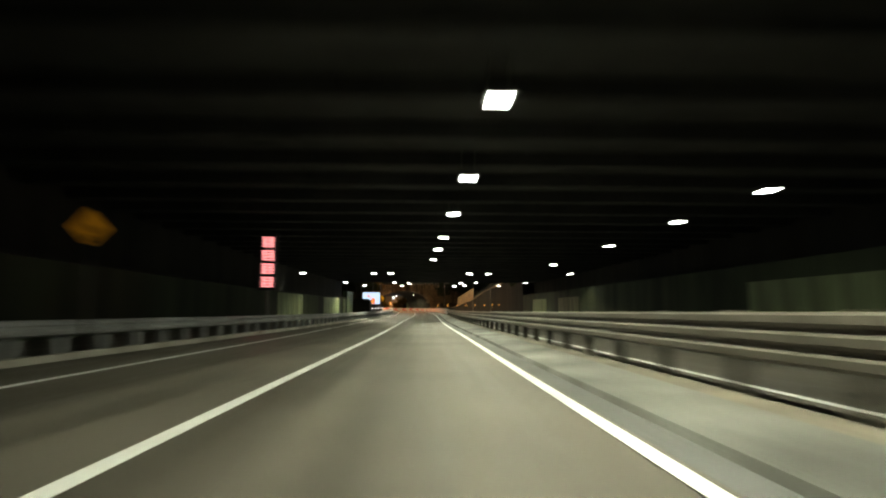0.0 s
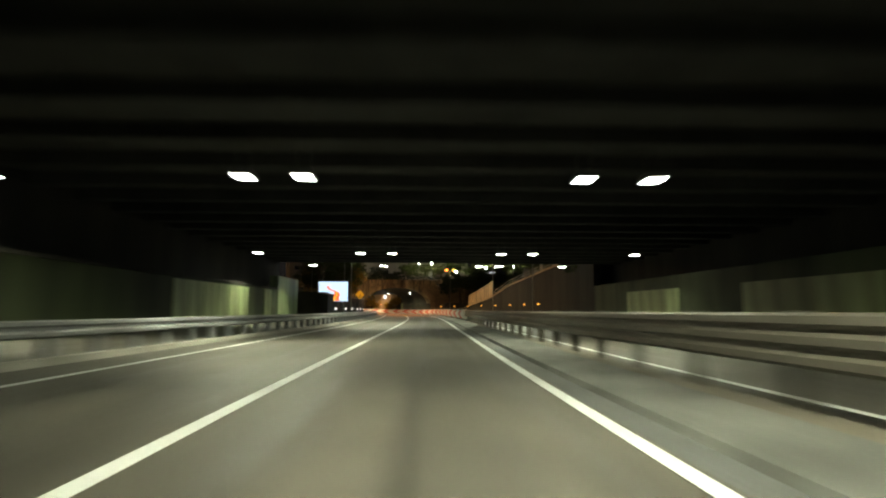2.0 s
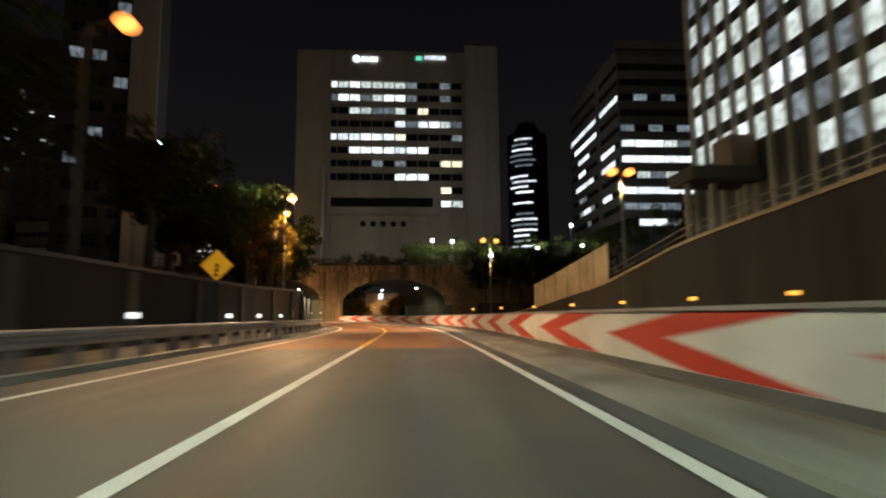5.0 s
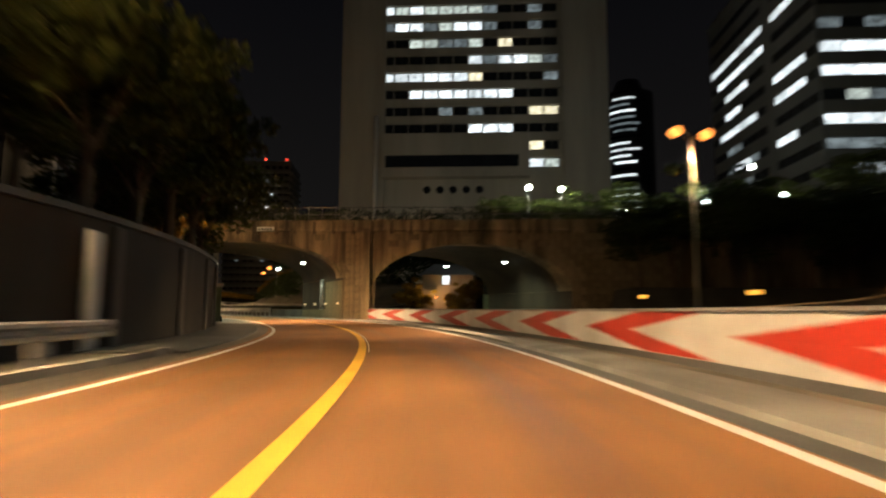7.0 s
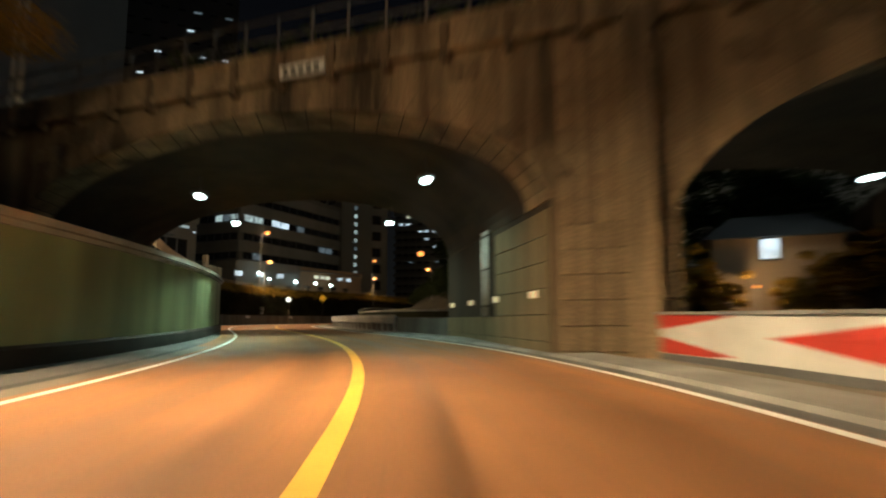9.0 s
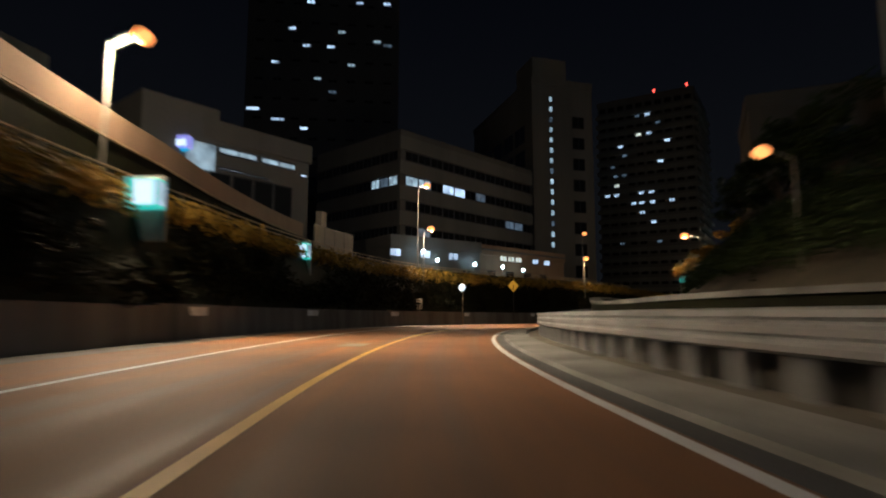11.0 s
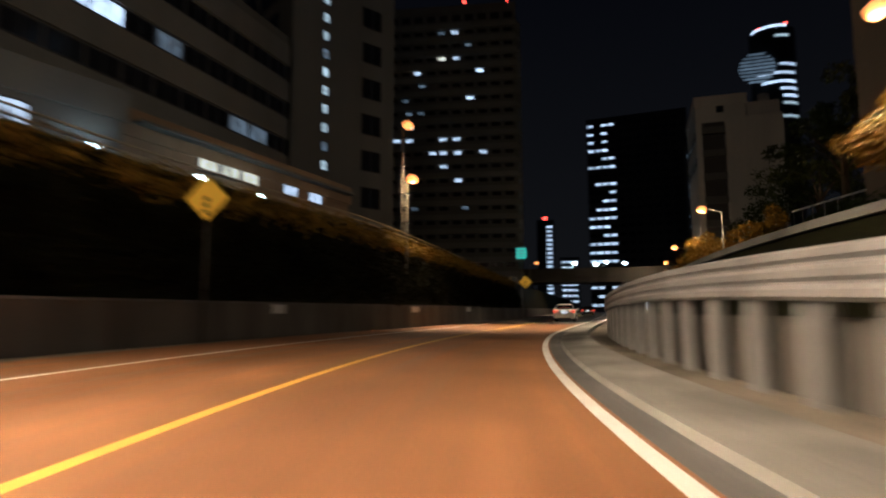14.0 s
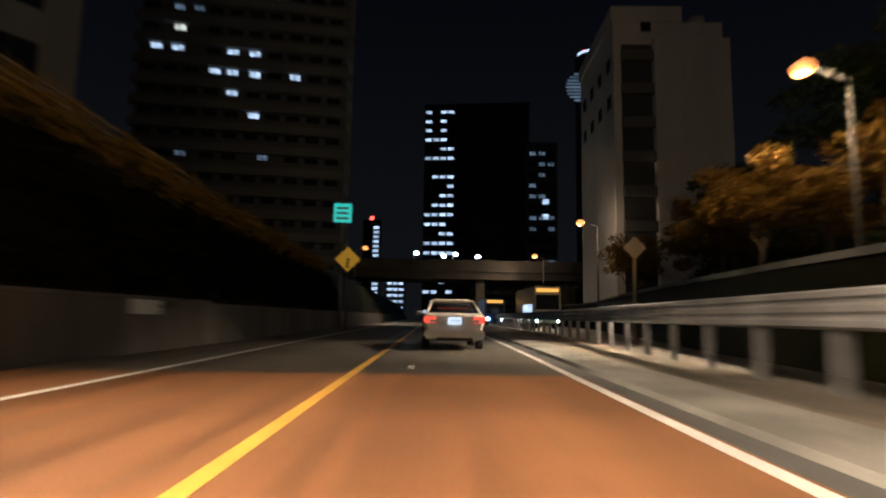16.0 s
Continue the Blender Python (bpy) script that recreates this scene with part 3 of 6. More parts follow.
for s in (-9, -2, 4.5, 11, 17.7, 24.4, 32.3, 38.7, 46.8):
    tunnel_lamp(s, 1.62 - 0.018 * s, 5.06, 255, 144)
for s in (-6, 8, 18.6, 25.4, 35, 50):
    tunnel_lamp(s, 11.3, 4.95, 110 if s < 20 else 16)
for s, ds in ((59.4, (-12.3, -5.1, -3.4, 4.6, 6.6, 15)), (81.8, (-11.2, -4.4, -2.3, 5.0, 7.1, 14.0)), (93, (-9.7, -3.7, 4.5, 6.2, 11.7))):
    for d in ds:
        tunnel_lamp(s, d, 4.7, 200 if abs(d) < 8 else (150 if d < 0 else 80), 158 if abs(d) < 8 else 116)


# ---- street lamps ----
def street_lamp(s, d, h, kind, arms=((0.0, 1.4),), label="", watts=None, ground=0.0, aim=None, spread=112, leak=0.0, leak_at=None):
    """A tapered pole with curved arms and a lamp head. arms: the turn and reach of each."""
    t = thing("street_lamp", label, "street lamp", stand(s, d, 0, 0), "street lamps")
    b = bmesh.new()
    rod(b, (0, 0, ground), (0, 0, ground + 0.5), 0.11, 0.10, 10)
    rod(b, (0, 0, ground + 0.5), (0, 0, h - 0.2), 0.075, 0.042, 10)
    part("pole", b, "pole", t)
    for turn, reach in arms:
        q = Matrix.Rotation(radians(turn), 4, "Z")
        b = bmesh.new()
        pts = [Vector((reach * u, 0, h - 0.3 + 0.4 * math.sin(u * 1.57))) for u in (0, 0.25, 0.5, 0.75, 1.0)]
        for a, c in zip(pts, pts[1:]):
            rod(b, q @ a, q @ c, 0.035, 0.035, 6)
        part("arm", b, "pole", t)
        b = bmesh.new()
        box(b, reach - 0.28, reach + 0.32, -0.14, 0.14, h + 0.06, h + 0.2, taper=0.05, m=q)
        head = part("lamp_head", b, "steel_dark", t)
        b = bmesh.new()
        bmesh.ops.create_uvsphere(b, u_segments=10, v_segments=8, radius=0.32)
        bmesh.ops.scale(b, vec=(1.1, 0.85, 0.8), verts=b.verts)
        bmesh.ops.translate(b, vec=(reach, 0, h + 0.04), verts=b.verts)
        bmesh.ops.transform(b, matrix=q, verts=b.verts)
        part("bulb", b, "lamp_sodium" if kind == "sodium" else "lamp_white", head, "glowing orange bulb" if kind == "sodium" else "glowing white bulb")
        p = q @ Vector((reach, 0, h - 0.28))
        light("light", t, look(p, (0.5 - d if aim is None else aim, 0, 0)), watts or (SODIUM_W if kind == "sodium" else WHITE_W), SODIUM_RGB if kind == "sodium" else WHITE_RGB, 0.22, 0.14, spread)
        if leak:
            l = bpy.data.lights.new("side_light", "POINT")
            l.energy, l.color, l.shadow_soft_size = leak, SODIUM_RGB, 0.15
            o = new("side_light", l)
            o.parent = t
            o.location = q @ Vector((leak_at if leak_at is not None else reach + 0.1, 0, h - 0.42))
    return t


SOD = "street lamp with orange glow"
# lamps at 110, 124 and 109 are unseen additions that brighten the road
street_lamp(110, -8.2, 9.0, "white", ((0, 1.2),), "white fill lamp added beside the tunnel mouth", 230)
street_lamp(124, -10.2, 10.0, "sodium", ((0, 1.2),), SOD + " rising behind the retaining wall", 850)
street_lamp(109, 12.5, 9.0, "white", ((180, 1.2),), "white fill lamp added on the far side of the tunnel mouth", 120)
street_lamp(152, -8.2, 10.0, "sodium", ((0, 0.5),), SOD + " rising behind the retaining wall", 1450, leak=2800)
street_lamp(142, 14.3, 10.2, "sodium", ((180, 0.6), (0, 0.6)), SOD + " on the ramp wall", 300, aim=-11.5, spread=54)
street_lamp(172, 16.4, 10.0, "sodium", ((180, 0.9), (0, 0.9)), "twin-headed street lamp with glowing orange sodium heads", 1300, aim=-8.2, spread=64)
street_lamp(191.3, -8.4, 10.3, "sodium", ((8, 1.05),), "orange street lamp standing among leaves behind the wall", 1500, aim=8, spread=84, leak=1500)
street_lamp(209.5, -12.6, 16.2, "sodium", ((0, 0.4),), "orange street lamp standing on the bridge end", 260, ground=8.6, aim=9, spread=80)
street_lamp(212.3, -13.8, 15.8, "sodium", ((0, 0.4),), "orange street lamp standing on the bridge end", 260, ground=8.6, aim=9, spread=80)
street_lamp(144, -16.5, 11.6, "white", ((0, 1.2),), "white street lamp standing among trees above the wall", 1400, spread=150)
street_lamp(238, -12.0, 10.5, "sodium", ((0, 1.2),), SOD + " on the bank above the low wall", 2300, aim=11, spread=100, leak=2600, leak_at=0.5)
street_lamp(244, 13.2, 7.4, "sodium", ((180, 1.2),), SOD + " across the opposite carriageway", 700, aim=-6, spread=62)
street_lamp(273, -12.6, 13.8, "sodium", ((0, 1.0),), SOD + " on the planted bank", 1900, aim=10, spread=100, leak=1100, leak_at=0.9)
street_lamp(272, -11.4, 9.2, "sodium", ((0, 0.8),), SOD + " on the planted bank", 1100, aim=10, spread=92, leak=1100, leak_at=0.9)
street_lamp(304.3, -8.0, 12.6, "sodium", ((0, 0.35),), SOD + " above the planted bank", 850, aim=8, spread=84)
street_lamp(303.4, -7.4, 8.9, "sodium", ((0, 0.35),), SOD + " above the planted bank", 820, aim=8, spread=84, leak=350, leak_at=0.4)
street_lamp(286.3, 12.0, 8.9, "sodium", ((180, 1.4),), SOD + " across the opposite carriageway", 480, aim=-4.5, spread=70, leak=800)
street_lamp(318, 13.0, 8.6, "sodium", ((180, 1.4),), SOD + " beside lit yellow leaves", 1250, aim=-7, spread=68, leak=900)
street_lamp(348, 14.6, 8.7, "sodium", ((180, 1.4),), SOD + " beside lit yellow leaves", 600, aim=-5, spread=66, leak=350)
street_lamp(372, -7.6, 9.0, "sodium", ((0, 1.2),), SOD + " beyond the planted bank")
street_lamp(377, 16.5, 9.0, "sodium", ((180, 1.2),), SOD + " near the overpass", leak=400)
for s, d, h in ((386, 5.1, 10.0), (382, 3.2, 9.3), (380, -0.6, 9.4), (388, 8.6, 9.9)):
    street_lamp(s, d, h, "white", ((0, 0.4),), "white street lamp on the overpass", 300, ground=7.8)

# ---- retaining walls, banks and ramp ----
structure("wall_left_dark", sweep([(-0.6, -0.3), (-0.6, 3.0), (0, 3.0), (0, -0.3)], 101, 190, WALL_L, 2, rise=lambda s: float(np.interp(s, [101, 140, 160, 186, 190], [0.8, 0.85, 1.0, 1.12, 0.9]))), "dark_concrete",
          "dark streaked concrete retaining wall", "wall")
structure("wall_left_coping", sweep([(-0.7, 3.0), (-0.7, 3.15), (0.08, 3.15), (0.08, 3.0)], 101, 186, WALL_L, 2, rise=lambda s: float(np.interp(s, [101, 140, 160, 186], [0.8, 0.85, 1.0, 1.12]))), "gutter",
          "concrete coping on the retaining wall", "wall")
for i in range(13):
    s0 = 108 + i * 6.0
    k = float(np.interp(s0, [101, 140, 160, 186], [0.8, 0.85, 1.0, 1.12]))
    b = bmesh.new()
    box(b, 0.0, 0.10, -0.22, 0.22, 0.0, 2.9 * k)
    bevelled(b, 0.02)
    tagged(part("pilaster", b, "low_concrete", place=stand(s0, WALL_L(s0) + 0.02)), "weathered concrete pilaster on the retaining wall", "pilaster", "pilasters", "structure")
GREEN = line((180, -7.0), (191, -6.6), (200, -6.15), (212, -5.8), (223, -5.55), (240, -5.5))
GREEN_TOP = line((180, 2.35), (196, 2.4), (206, 2.5), (223, 2.9), (240, 2.95))
structure("wall_left_green", sweep([(-0.6, -0.3), (-0.6, 1.0), (0, 1.0), (0, -0.3)], 190, 223.5, GREEN, rise=GREEN_TOP), "green_wall", "grimy green-lit concrete wall under the bridge", "wall")
structure("wall_green_return", sweep([(-4.2, -0.3), (-4.2, 1.0), (-0.6, 1.0), (-0.6, -0.3)], 222.9, 223.5, GREEN, 0.6, rise=GREEN_TOP), "dark_concrete", "dark end wall behind the green wall", "wall")
structure("wall_green_coping", sweep([(-0.7, 0.0), (-0.7, 0.26), (0.16, 0.26), (0.16, 0.12), (0.07, 0.1), (0.07, 0.0)], 190.2, 223.6, GREEN, lift=GREEN_TOP), "concrete", "pale stepped coping on the wall under the bridge", "wall")
structure("wall_green_plinth", sweep([(-0.02, -0.2), (0.0, 0.42), (0.1, 0.36), (0.14, -0.2)], 190.4, 223.4, GREEN), "dark_concrete", "dark stained plinth along the foot of the green wall", "wall")
structure("wall_left_low", sweep([(-0.35, -0.3), (-0.3, 1.2), (0, 1.2), (0.08, -0.3)], 223.7, 470, WALL_L), "low_concrete", "low stained concrete wall along the shoulder", "wall")
for i in range(28):
    s0 = 238 + i * 2.9
    part("coping_stone", sweep([(-0.34, 1.202), (-0.32, 1.28), (0.03, 1.28), (0.05, 1.202)], s0, s0 + 2.87, WALL_L, 1.45), "low_concrete", bpy.data.objects["wall_left_low"])
BANK = lambda s: float(np.interp(s, [200, 226, 245, 270, 300, 320, 345, 470], [0.7, 0.9, 1.0, 0.95, 1.0, 0.93, 0.85, 0.7]))
structure("bank_left", sweep([(-0.3, 0.5), (-0.32, 1.25), (-0.9, 3.4), (-1.5, 5.4), (-2.2, 5.8), (-16, 6.4), (-16, 0.5)], 224, 470, WALL_L, 3, rise=BANK), "ivy", "planted bank above the low wall, coloured dark for shade", "bank")
RAMP = lambda s: float(np.interp(s, [101, 120, 135, 139, 143, 148, 152.5, 161, 164, 178], [7.0, 6.2, 5.3, 4.9, 4.1, 3.1, 2.6, 1.6, 1.3, 0.7])) / 7.0
structure("wall_ramp", sweep([(0, -0.3), (0, 7.0), (0.6, 7.0), (0.6, -0.3)], 101, 178, WALL_R, 2, rise=RAMP), "dark_concrete", "dark ramp wall falling away across the opposite carriageway", "wall")
structure("ramp_coping", sweep([(-0.12, 6.95), (-0.12, 7.2), (0.7, 7.2), (0.7, 6.95)], 101, 178, WALL_R, 2, rise=RAMP), "fence", "pale coping along the ramp wall", "wall")
WALL_F = line((210, 17), (220, 11), (230, 6.6), (238, 5.8), (286, 5.8), (300, 6.3), (308, 6.8), (318, 8.6), (330, 11.2), (345, 14.2), (355, 16.5), (520, 24))
FAR_TOP = line((210, 1.3), (246, 1.3), (254, 1.65), (264, 2.1), (272, 2.25), (284, 2.3), (290, 2.05), (297, 1.93), (308, 2.0), (330, 2.3), (470, 2.6))
structure("wall_right_far", sweep([(0, -0.3), (0, 1.0), (0.4, 1.0), (0.4, -0.3)], 214, 470, WALL_F, rise=FAR_TOP), "ivy", "wall climbing along the far side of the median, near black for shade", "wall")
structure("wall_right_coping", sweep([(-0.08, 0.0), (-0.08, 0.14), (0.5, 0.14), (0.5, 0.0)], 214, 470, WALL_F, lift=FAR_TOP), "kerb_sooty", "worn coping on the climbing wall", "wall")
BANK_R = ((0.45, 1.9), (6.0, 2.5), (10.0, 6.3), (14.0, 7.4), (32.0, 8.0))
structure("bank_right", sweep([(0.45, -0.4)] + [(d, h) for d, h in BANK_R] + [(32.0, -0.4)], 214, 470, WALL_F, 3, rise=lambda s: float(np.interp(s, [214, 250, 275, 470], [0.6, 0.75, 1.0, 1.0]))), "soil", "dark planted bank above the climbing wall", "bank")


def ground_right(s, d):
    """Height of the right bank at that place."""
    return float(np.interp(d - WALL_F(s), [q[0] for q in BANK_R], [q[1] for q in BANK_R])) * float(np.interp(s, [214, 250, 275, 470], [0.6, 0.75, 1.0, 1.0]))


structure("terrace_right", sweep([(2.2, 0), (2.2, 6.6), (26, 6.9), (26, 0)], 103, 152, WALL_R, 3, rise=lambda s: float(np.interp(s, [103, 138, 152], [1.0, 0.75, 0.38]))), "soil", "raised planted ground above the ramp", "bank")
structure("terrace_left", sweep([(-30, 0), (-30, 2.9), (-0.5, 2.7), (-0.5, 0)], 103, 228, WALL_L, 3), "soil", "raised planted ground above the retaining wall", "bank")

# panelled fence on the ramp wall
fence = thing("panel_fence", "tan corrugated panel fence standing on the ramp wall", "fence")
for i in range(6):
    s = 147.4 + i * 2.25
    lo, top = RAMP(s + 2.2) * 7.0 + 0.1, lambda q: float(np.interp(q, [147.4, 160.9], [6.3, 3.95]))
    b = bmesh.new()
    for y0, y1 in ((0.24, 0.34),):
        cols = []
        for j in range(17):
            q = s + 2.22 * j / 16
            w = 0.0 if j % 2 else 0.07
            cols.append([b.verts.new(at(q, WALL_R(q) + y0 + w + e, h)) for e, h in ((0, lo), (0, top(q)), (0.03, top(q)), (0.03, lo))])
        for c0, c1 in zip(cols, cols[1:]):
            for j in range(4):
                b.faces.new((c0[j], c0[(j + 1) % 4], c1[(j + 1) % 4], c1[j]))
    part("panel", b, "fence", fence)
    b = bmesh.new()
    rod(b, at(s - 0.03, WALL_R(s) + 0.3, lo - 0.3), at(s - 0.03, WALL_R(s) + 0.3, top(s) + 0.06), 0.07, 0.07, 6)
    part("post", b, "steel_dark", fence)

# pipe rails along the ramp's coping
rr = thing("hand_rail", "thin steel pipe railing along the ramp wall", "railing")
for h in (0.45, 0.85):
    part("bar", sweep([(0.26, 0.0), (0.26, 0.05), (0.31, 0.05), (0.31, 0.0)], 104, 147, WALL_R, 2, lift=lambda s: RAMP(s) * 7.2 + h), "pole", rr)
for i in range(22):
    s = 104.5 + i * 2.0
    b = bmesh.new()
    rod(b, at(s, WALL_R(s) + 0.285, RAMP(s) * 7.2 - 0.05), at(s, WALL_R(s) + 0.285, RAMP(s) * 7.2 + 0.9), 0.025, 0.025, 6)
    part("post", b, "pole", rr)

# hand rails on top of the left bank
rail = thing("hand_rail", "brown steel railing along the top of the planted bank", "railing")
for h in (0.1, 0.36):
    part("bar", sweep([(-2.12, 5.8 + h), (-2.12, 5.86 + h), (-2.06, 5.86 + h), (-2.06, 5.8 + h)], 220, 322, WALL_L, 2, rise=BANK), "fence", rail)
for i in range(50):
    s = 221 + i * 2.0
    z = 5.8 * BANK(s)
    b = bmesh.new()
    rod(b, at(s, WALL_L(s) - 2.09, z - 0.3), at(s, WALL_L(s) - 2.09, (5.86 + 0.36) * BANK(s)), 0.03, 0.03, 5)
    part("post", b, "fence", rail)

CREST = lambda s: float(np.interp(s, [226, 243, 247, 253, 257], [1.11, 1.08, 1.03, 0.975, 0.95]))
structure("wall_crest", sweep([(-3.1, 6.85), (-3.1, 7.75), (-2.9, 7.75), (-2.9, 6.85)], 226, 257, WALL_L, 2, rise=CREST), "house_tan", "tan parapet wall along the crest of the bank", "wall")
structure("wall_crest_base", sweep([(-3.15, 5.0), (-3.15, 6.85), (-2.96, 6.85), (-2.96, 5.0)], 226, 257, WALL_L, 2, rise=CREST), "ivy", "footing under the crest parapet, coloured near black for shade", "wall")
structure("trim_crest", sweep([(-2.9, 6.72), (-2.9, 6.8), (-2.82, 6.8), (-2.82, 6.72)], 226, 257, WALL_L, 2, rise=CREST), "fence", "thin tan ledge rail under the crest parapet", "railing")
crest = thing("panel_fence", "pale slatted fence panels with one tall pillar", "fence")
for i in range(4):
    s = 258.5 + i * 1.35
    b = bmesh.new()
    for j in range(9):
        q = s + 0.06 + j * 0.14
        box(b, -0.02, 0.02, 0.0, 0.09, 0.0, 1.9, m=stand(q, WALL_L(q) - 2.9, 5.6))
    part("slats", b, "bldg_pale", crest)
    b = bmesh.new()
    box(b, -0.05, 0.05, -0.05, 0.05, 0.0, 2.0, m=stand(s, WALL_L(s) - 2.9, 5.6))
    part("post", b, "pole", crest)
    b = bmesh.new()
    box(b, -0.04, 0.04, 0.05, 1.30, 1.91, 1.97, m=stand(s, WALL_L(s) - 2.9, 5.6))
    part("top_bar", b, "pole", crest)
b = bmesh.new()
box(b, -0.25, 0.25, -0.4, 0.4, 0.0, 3.2)
bevelled(b, 0.02)
part("pillar", b, "bldg_pale", crest, place=stand(260.0, WALL_L(260) - 3.3, 5.6))

# ---- arched stone bridge ----
BRIDGE = pose(-16.6, 195.5, 0.0, 0, 0, 4.0)
bridge = thing("arched_bridge", "old stained stone road bridge with two low arches", "bridge", BRIDGE, kind="structure")
DEPTH, SKEW = 11.0, -0.62


ARCHES = ((-20.6, -1.5, 4.3, 7.58), (1.08, 18.1, 3.2, 7.25))


def soffit(x):
    """Height of the underside, or None where the stone goes down to the ground."""
    for a, b, spring, crown in ARCHES:
        if a < x < b:
            u = (x - (a + b) / 2) / ((b - a) / 2)
            return spring + (crown - spring) * math.sqrt(max(0.0, 1 - u * u))
    return None


def spring_of(x):
    return ARCHES[0][2] if x < 0 else ARCHES[1][2]


xs = [-34, -26, 26, 34, 50, 70]
for a, e, spring, crown in ARCHES:
    xs += [a + (e - a) * (1 - math.cos(math.pi * i / 44)) / 2 for i in range(45)]
xs = sorted(xs)
b = bmesh.new()
TOP = 8.7
for x0, x1 in zip(xs, xs[1:]):
    if x1 - x0 < 1e-4:
        continue
    mid = soffit((x0 + x1) / 2)
    z0 = -0.5 if mid is None else (soffit(x0 + 1e-4) or spring_of(x0))
    z1 = -0.5 if mid is None else (soffit(x1 - 1e-4) or spring_of(x1))
    f = [b.verts.new(p) for p in ((x0, 0, z0), (x1, 0, z1), (x1, 0, TOP), (x0, 0, TOP))]
    k = [b.verts.new((v.co.x + SKEW * DEPTH, DEPTH, v.co.z)) for v in f]
    b.faces.new(f)
    b.faces.new(k[::-1])
    # slot 1 is the stone colour darkened for the shade under the arch
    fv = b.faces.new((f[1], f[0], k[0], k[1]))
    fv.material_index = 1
    b.faces.new((f[3], f[2], k[2], k[3]))
for a, e, spring, crown in ARCHES:
    for x in (a, e):
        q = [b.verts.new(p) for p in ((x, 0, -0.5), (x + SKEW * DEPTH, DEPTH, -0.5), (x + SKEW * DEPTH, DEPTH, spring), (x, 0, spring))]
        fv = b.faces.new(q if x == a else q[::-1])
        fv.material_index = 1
bmesh.ops.remove_doubles(b, verts=b.verts, dist=0.002)
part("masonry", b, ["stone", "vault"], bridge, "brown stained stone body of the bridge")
for name, y0, y1, z0, z1 in (("cornice", -0.28, 0.1, 8.35, 8.598), ("parapet", -0.18, 0.35, 8.6, 9.148), ("coping", -0.24, 0.4, 9.15, 9.3)):
    b = bmesh.new()
    box(b, -34, 70, y0, y1, z0, z1)
    bevelled(b, 0.015)
    part(name, b, "stone", bridge)
for i in range(40):
    b = bmesh.new()
    box(b, -0.12, 0.12, -0.30, 0.0, 8.1, 9.2)
    bevelled(b, 0.02)
    part("bracket", b, "stone", bridge, place=pose(-33 + i * 1.7, 0, 0))
for a, e, spring, crown in ARCHES:
    n = 34
    c, half, up = (a + e) / 2, (e - a) / 2, crown - spring
    for i in range(n):
        b = bmesh.new()
        ring = []
        for t in (math.pi * (i + 0.03) / n, math.pi * (i + 0.97) / n):
            for g in (-0.03, 0.62):
                ring.append((c - (half + g) * math.cos(t), spring + (up + g) * math.sin(t)))
        p = [b.verts.new((x + SKEW * max(y, 0), y, z)) for y in (-0.05, 1.5) for x, z in (ring[0], ring[1], ring[3], ring[2])]
        for q in ((0, 1, 2, 3), (7, 6, 5, 4), (0, 4, 5, 1), (1, 5, 6, 2), (2, 6, 7, 3), (3, 7, 4, 0)):
            b.faces.new([p[j] for j in q])
        bmesh.ops.recalc_face_normals(b, faces=list(b.faces))
        part("voussoir", b, "stone", bridge)
rnd = random.Random(5)
b0 = bmesh.new()
box(b0, 0, 0.86, -0.045, 0.1, 0, 0.56)
bevelled(b0, 0.02)
stone_me = part("stone", b0, "stone", bridge, place=pose(-1.3, 0, -0.4)).data
for r in range(14):
    for k in range(3):
        x = -1.32 + k * 0.88 + (0.0 if r % 2 else -0.0)
        part("stone", stone_me, None, bridge, place=pose(x, rnd.uniform(-0.02, 0.015), -0.4 + (r + 1) * 0.58))
sb = bmesh.new()
box(sb, 0.015, 1.165, -0.035, 0.08, 0.012, 0.568)
bevelled(sb, 0.018)
face_me = None


def clear(x, z):
    """True where a facing stone at x, z lies outside both arch rings."""
    for a, e, spring, crown in ARCHES:
        if ((x - (a + e) / 2) / ((e - a) / 2 + 0.7)) ** 2 + (max(z - spring, 0) / (crown - spring + 0.7)) ** 2 < 1.0:
            return False
    return not -2.2 < x < 1.9


for r in range(14):
    z = 0.0 + r * 0.58
    for k in range(-18, 34):
        x = k * 1.18 + (0.59 if r % 2 else 0.0)
        if -20.5 < x < 26 and all(clear(x + u, z + v) for u in (0, 1.18) for v in (0, 0.58)):
            place = pose(x, rnd.uniform(-0.012, 0.012), z)
            if face_me is None:
                face_me = part("stone", sb, "stone", bridge, place=place).data
            else:
                part("stone", face_me, None, bridge, place=place)
# dressed stones on the inner side of the pier: a pale collar at the mouth, a low dark band beyond
collar_me = band_me = None
for r in range(7):
    for k in range(4):
        y = 0.12 + k * 0.98
        place = pose(-1.5 + SKEW * y, y, -0.3 + r * 0.63, 0, 0, 31.8)
        if collar_me is None:
            b0 = bmesh.new()
            box(b0, -0.05, 0.06, 0.008, 1.145, 0.006, 0.624)
            bevelled(b0, 0.012)
            collar_me = part("stone", b0, "pier_stone", bridge, place=place).data
        else:
            part("stone", collar_me, None, bridge, place=place)
for r in range(3):
    for k in range(7):
        y = 4.08 + k * 0.98
        place = pose(-1.5 + SKEW * y, y, -0.3 + r * 0.63, 0, 0, 31.8)
        if band_me is None:
            b0 = bmesh.new()
            box(b0, -0.035, 0.06, 0.008, 1.145, 0.006, 0.624)
            bevelled(b0, 0.012)
            band_me = part("stone", b0, "pier_stone", bridge, place=place).data
        else:
            part("stone", band_me, None, bridge, place=place)
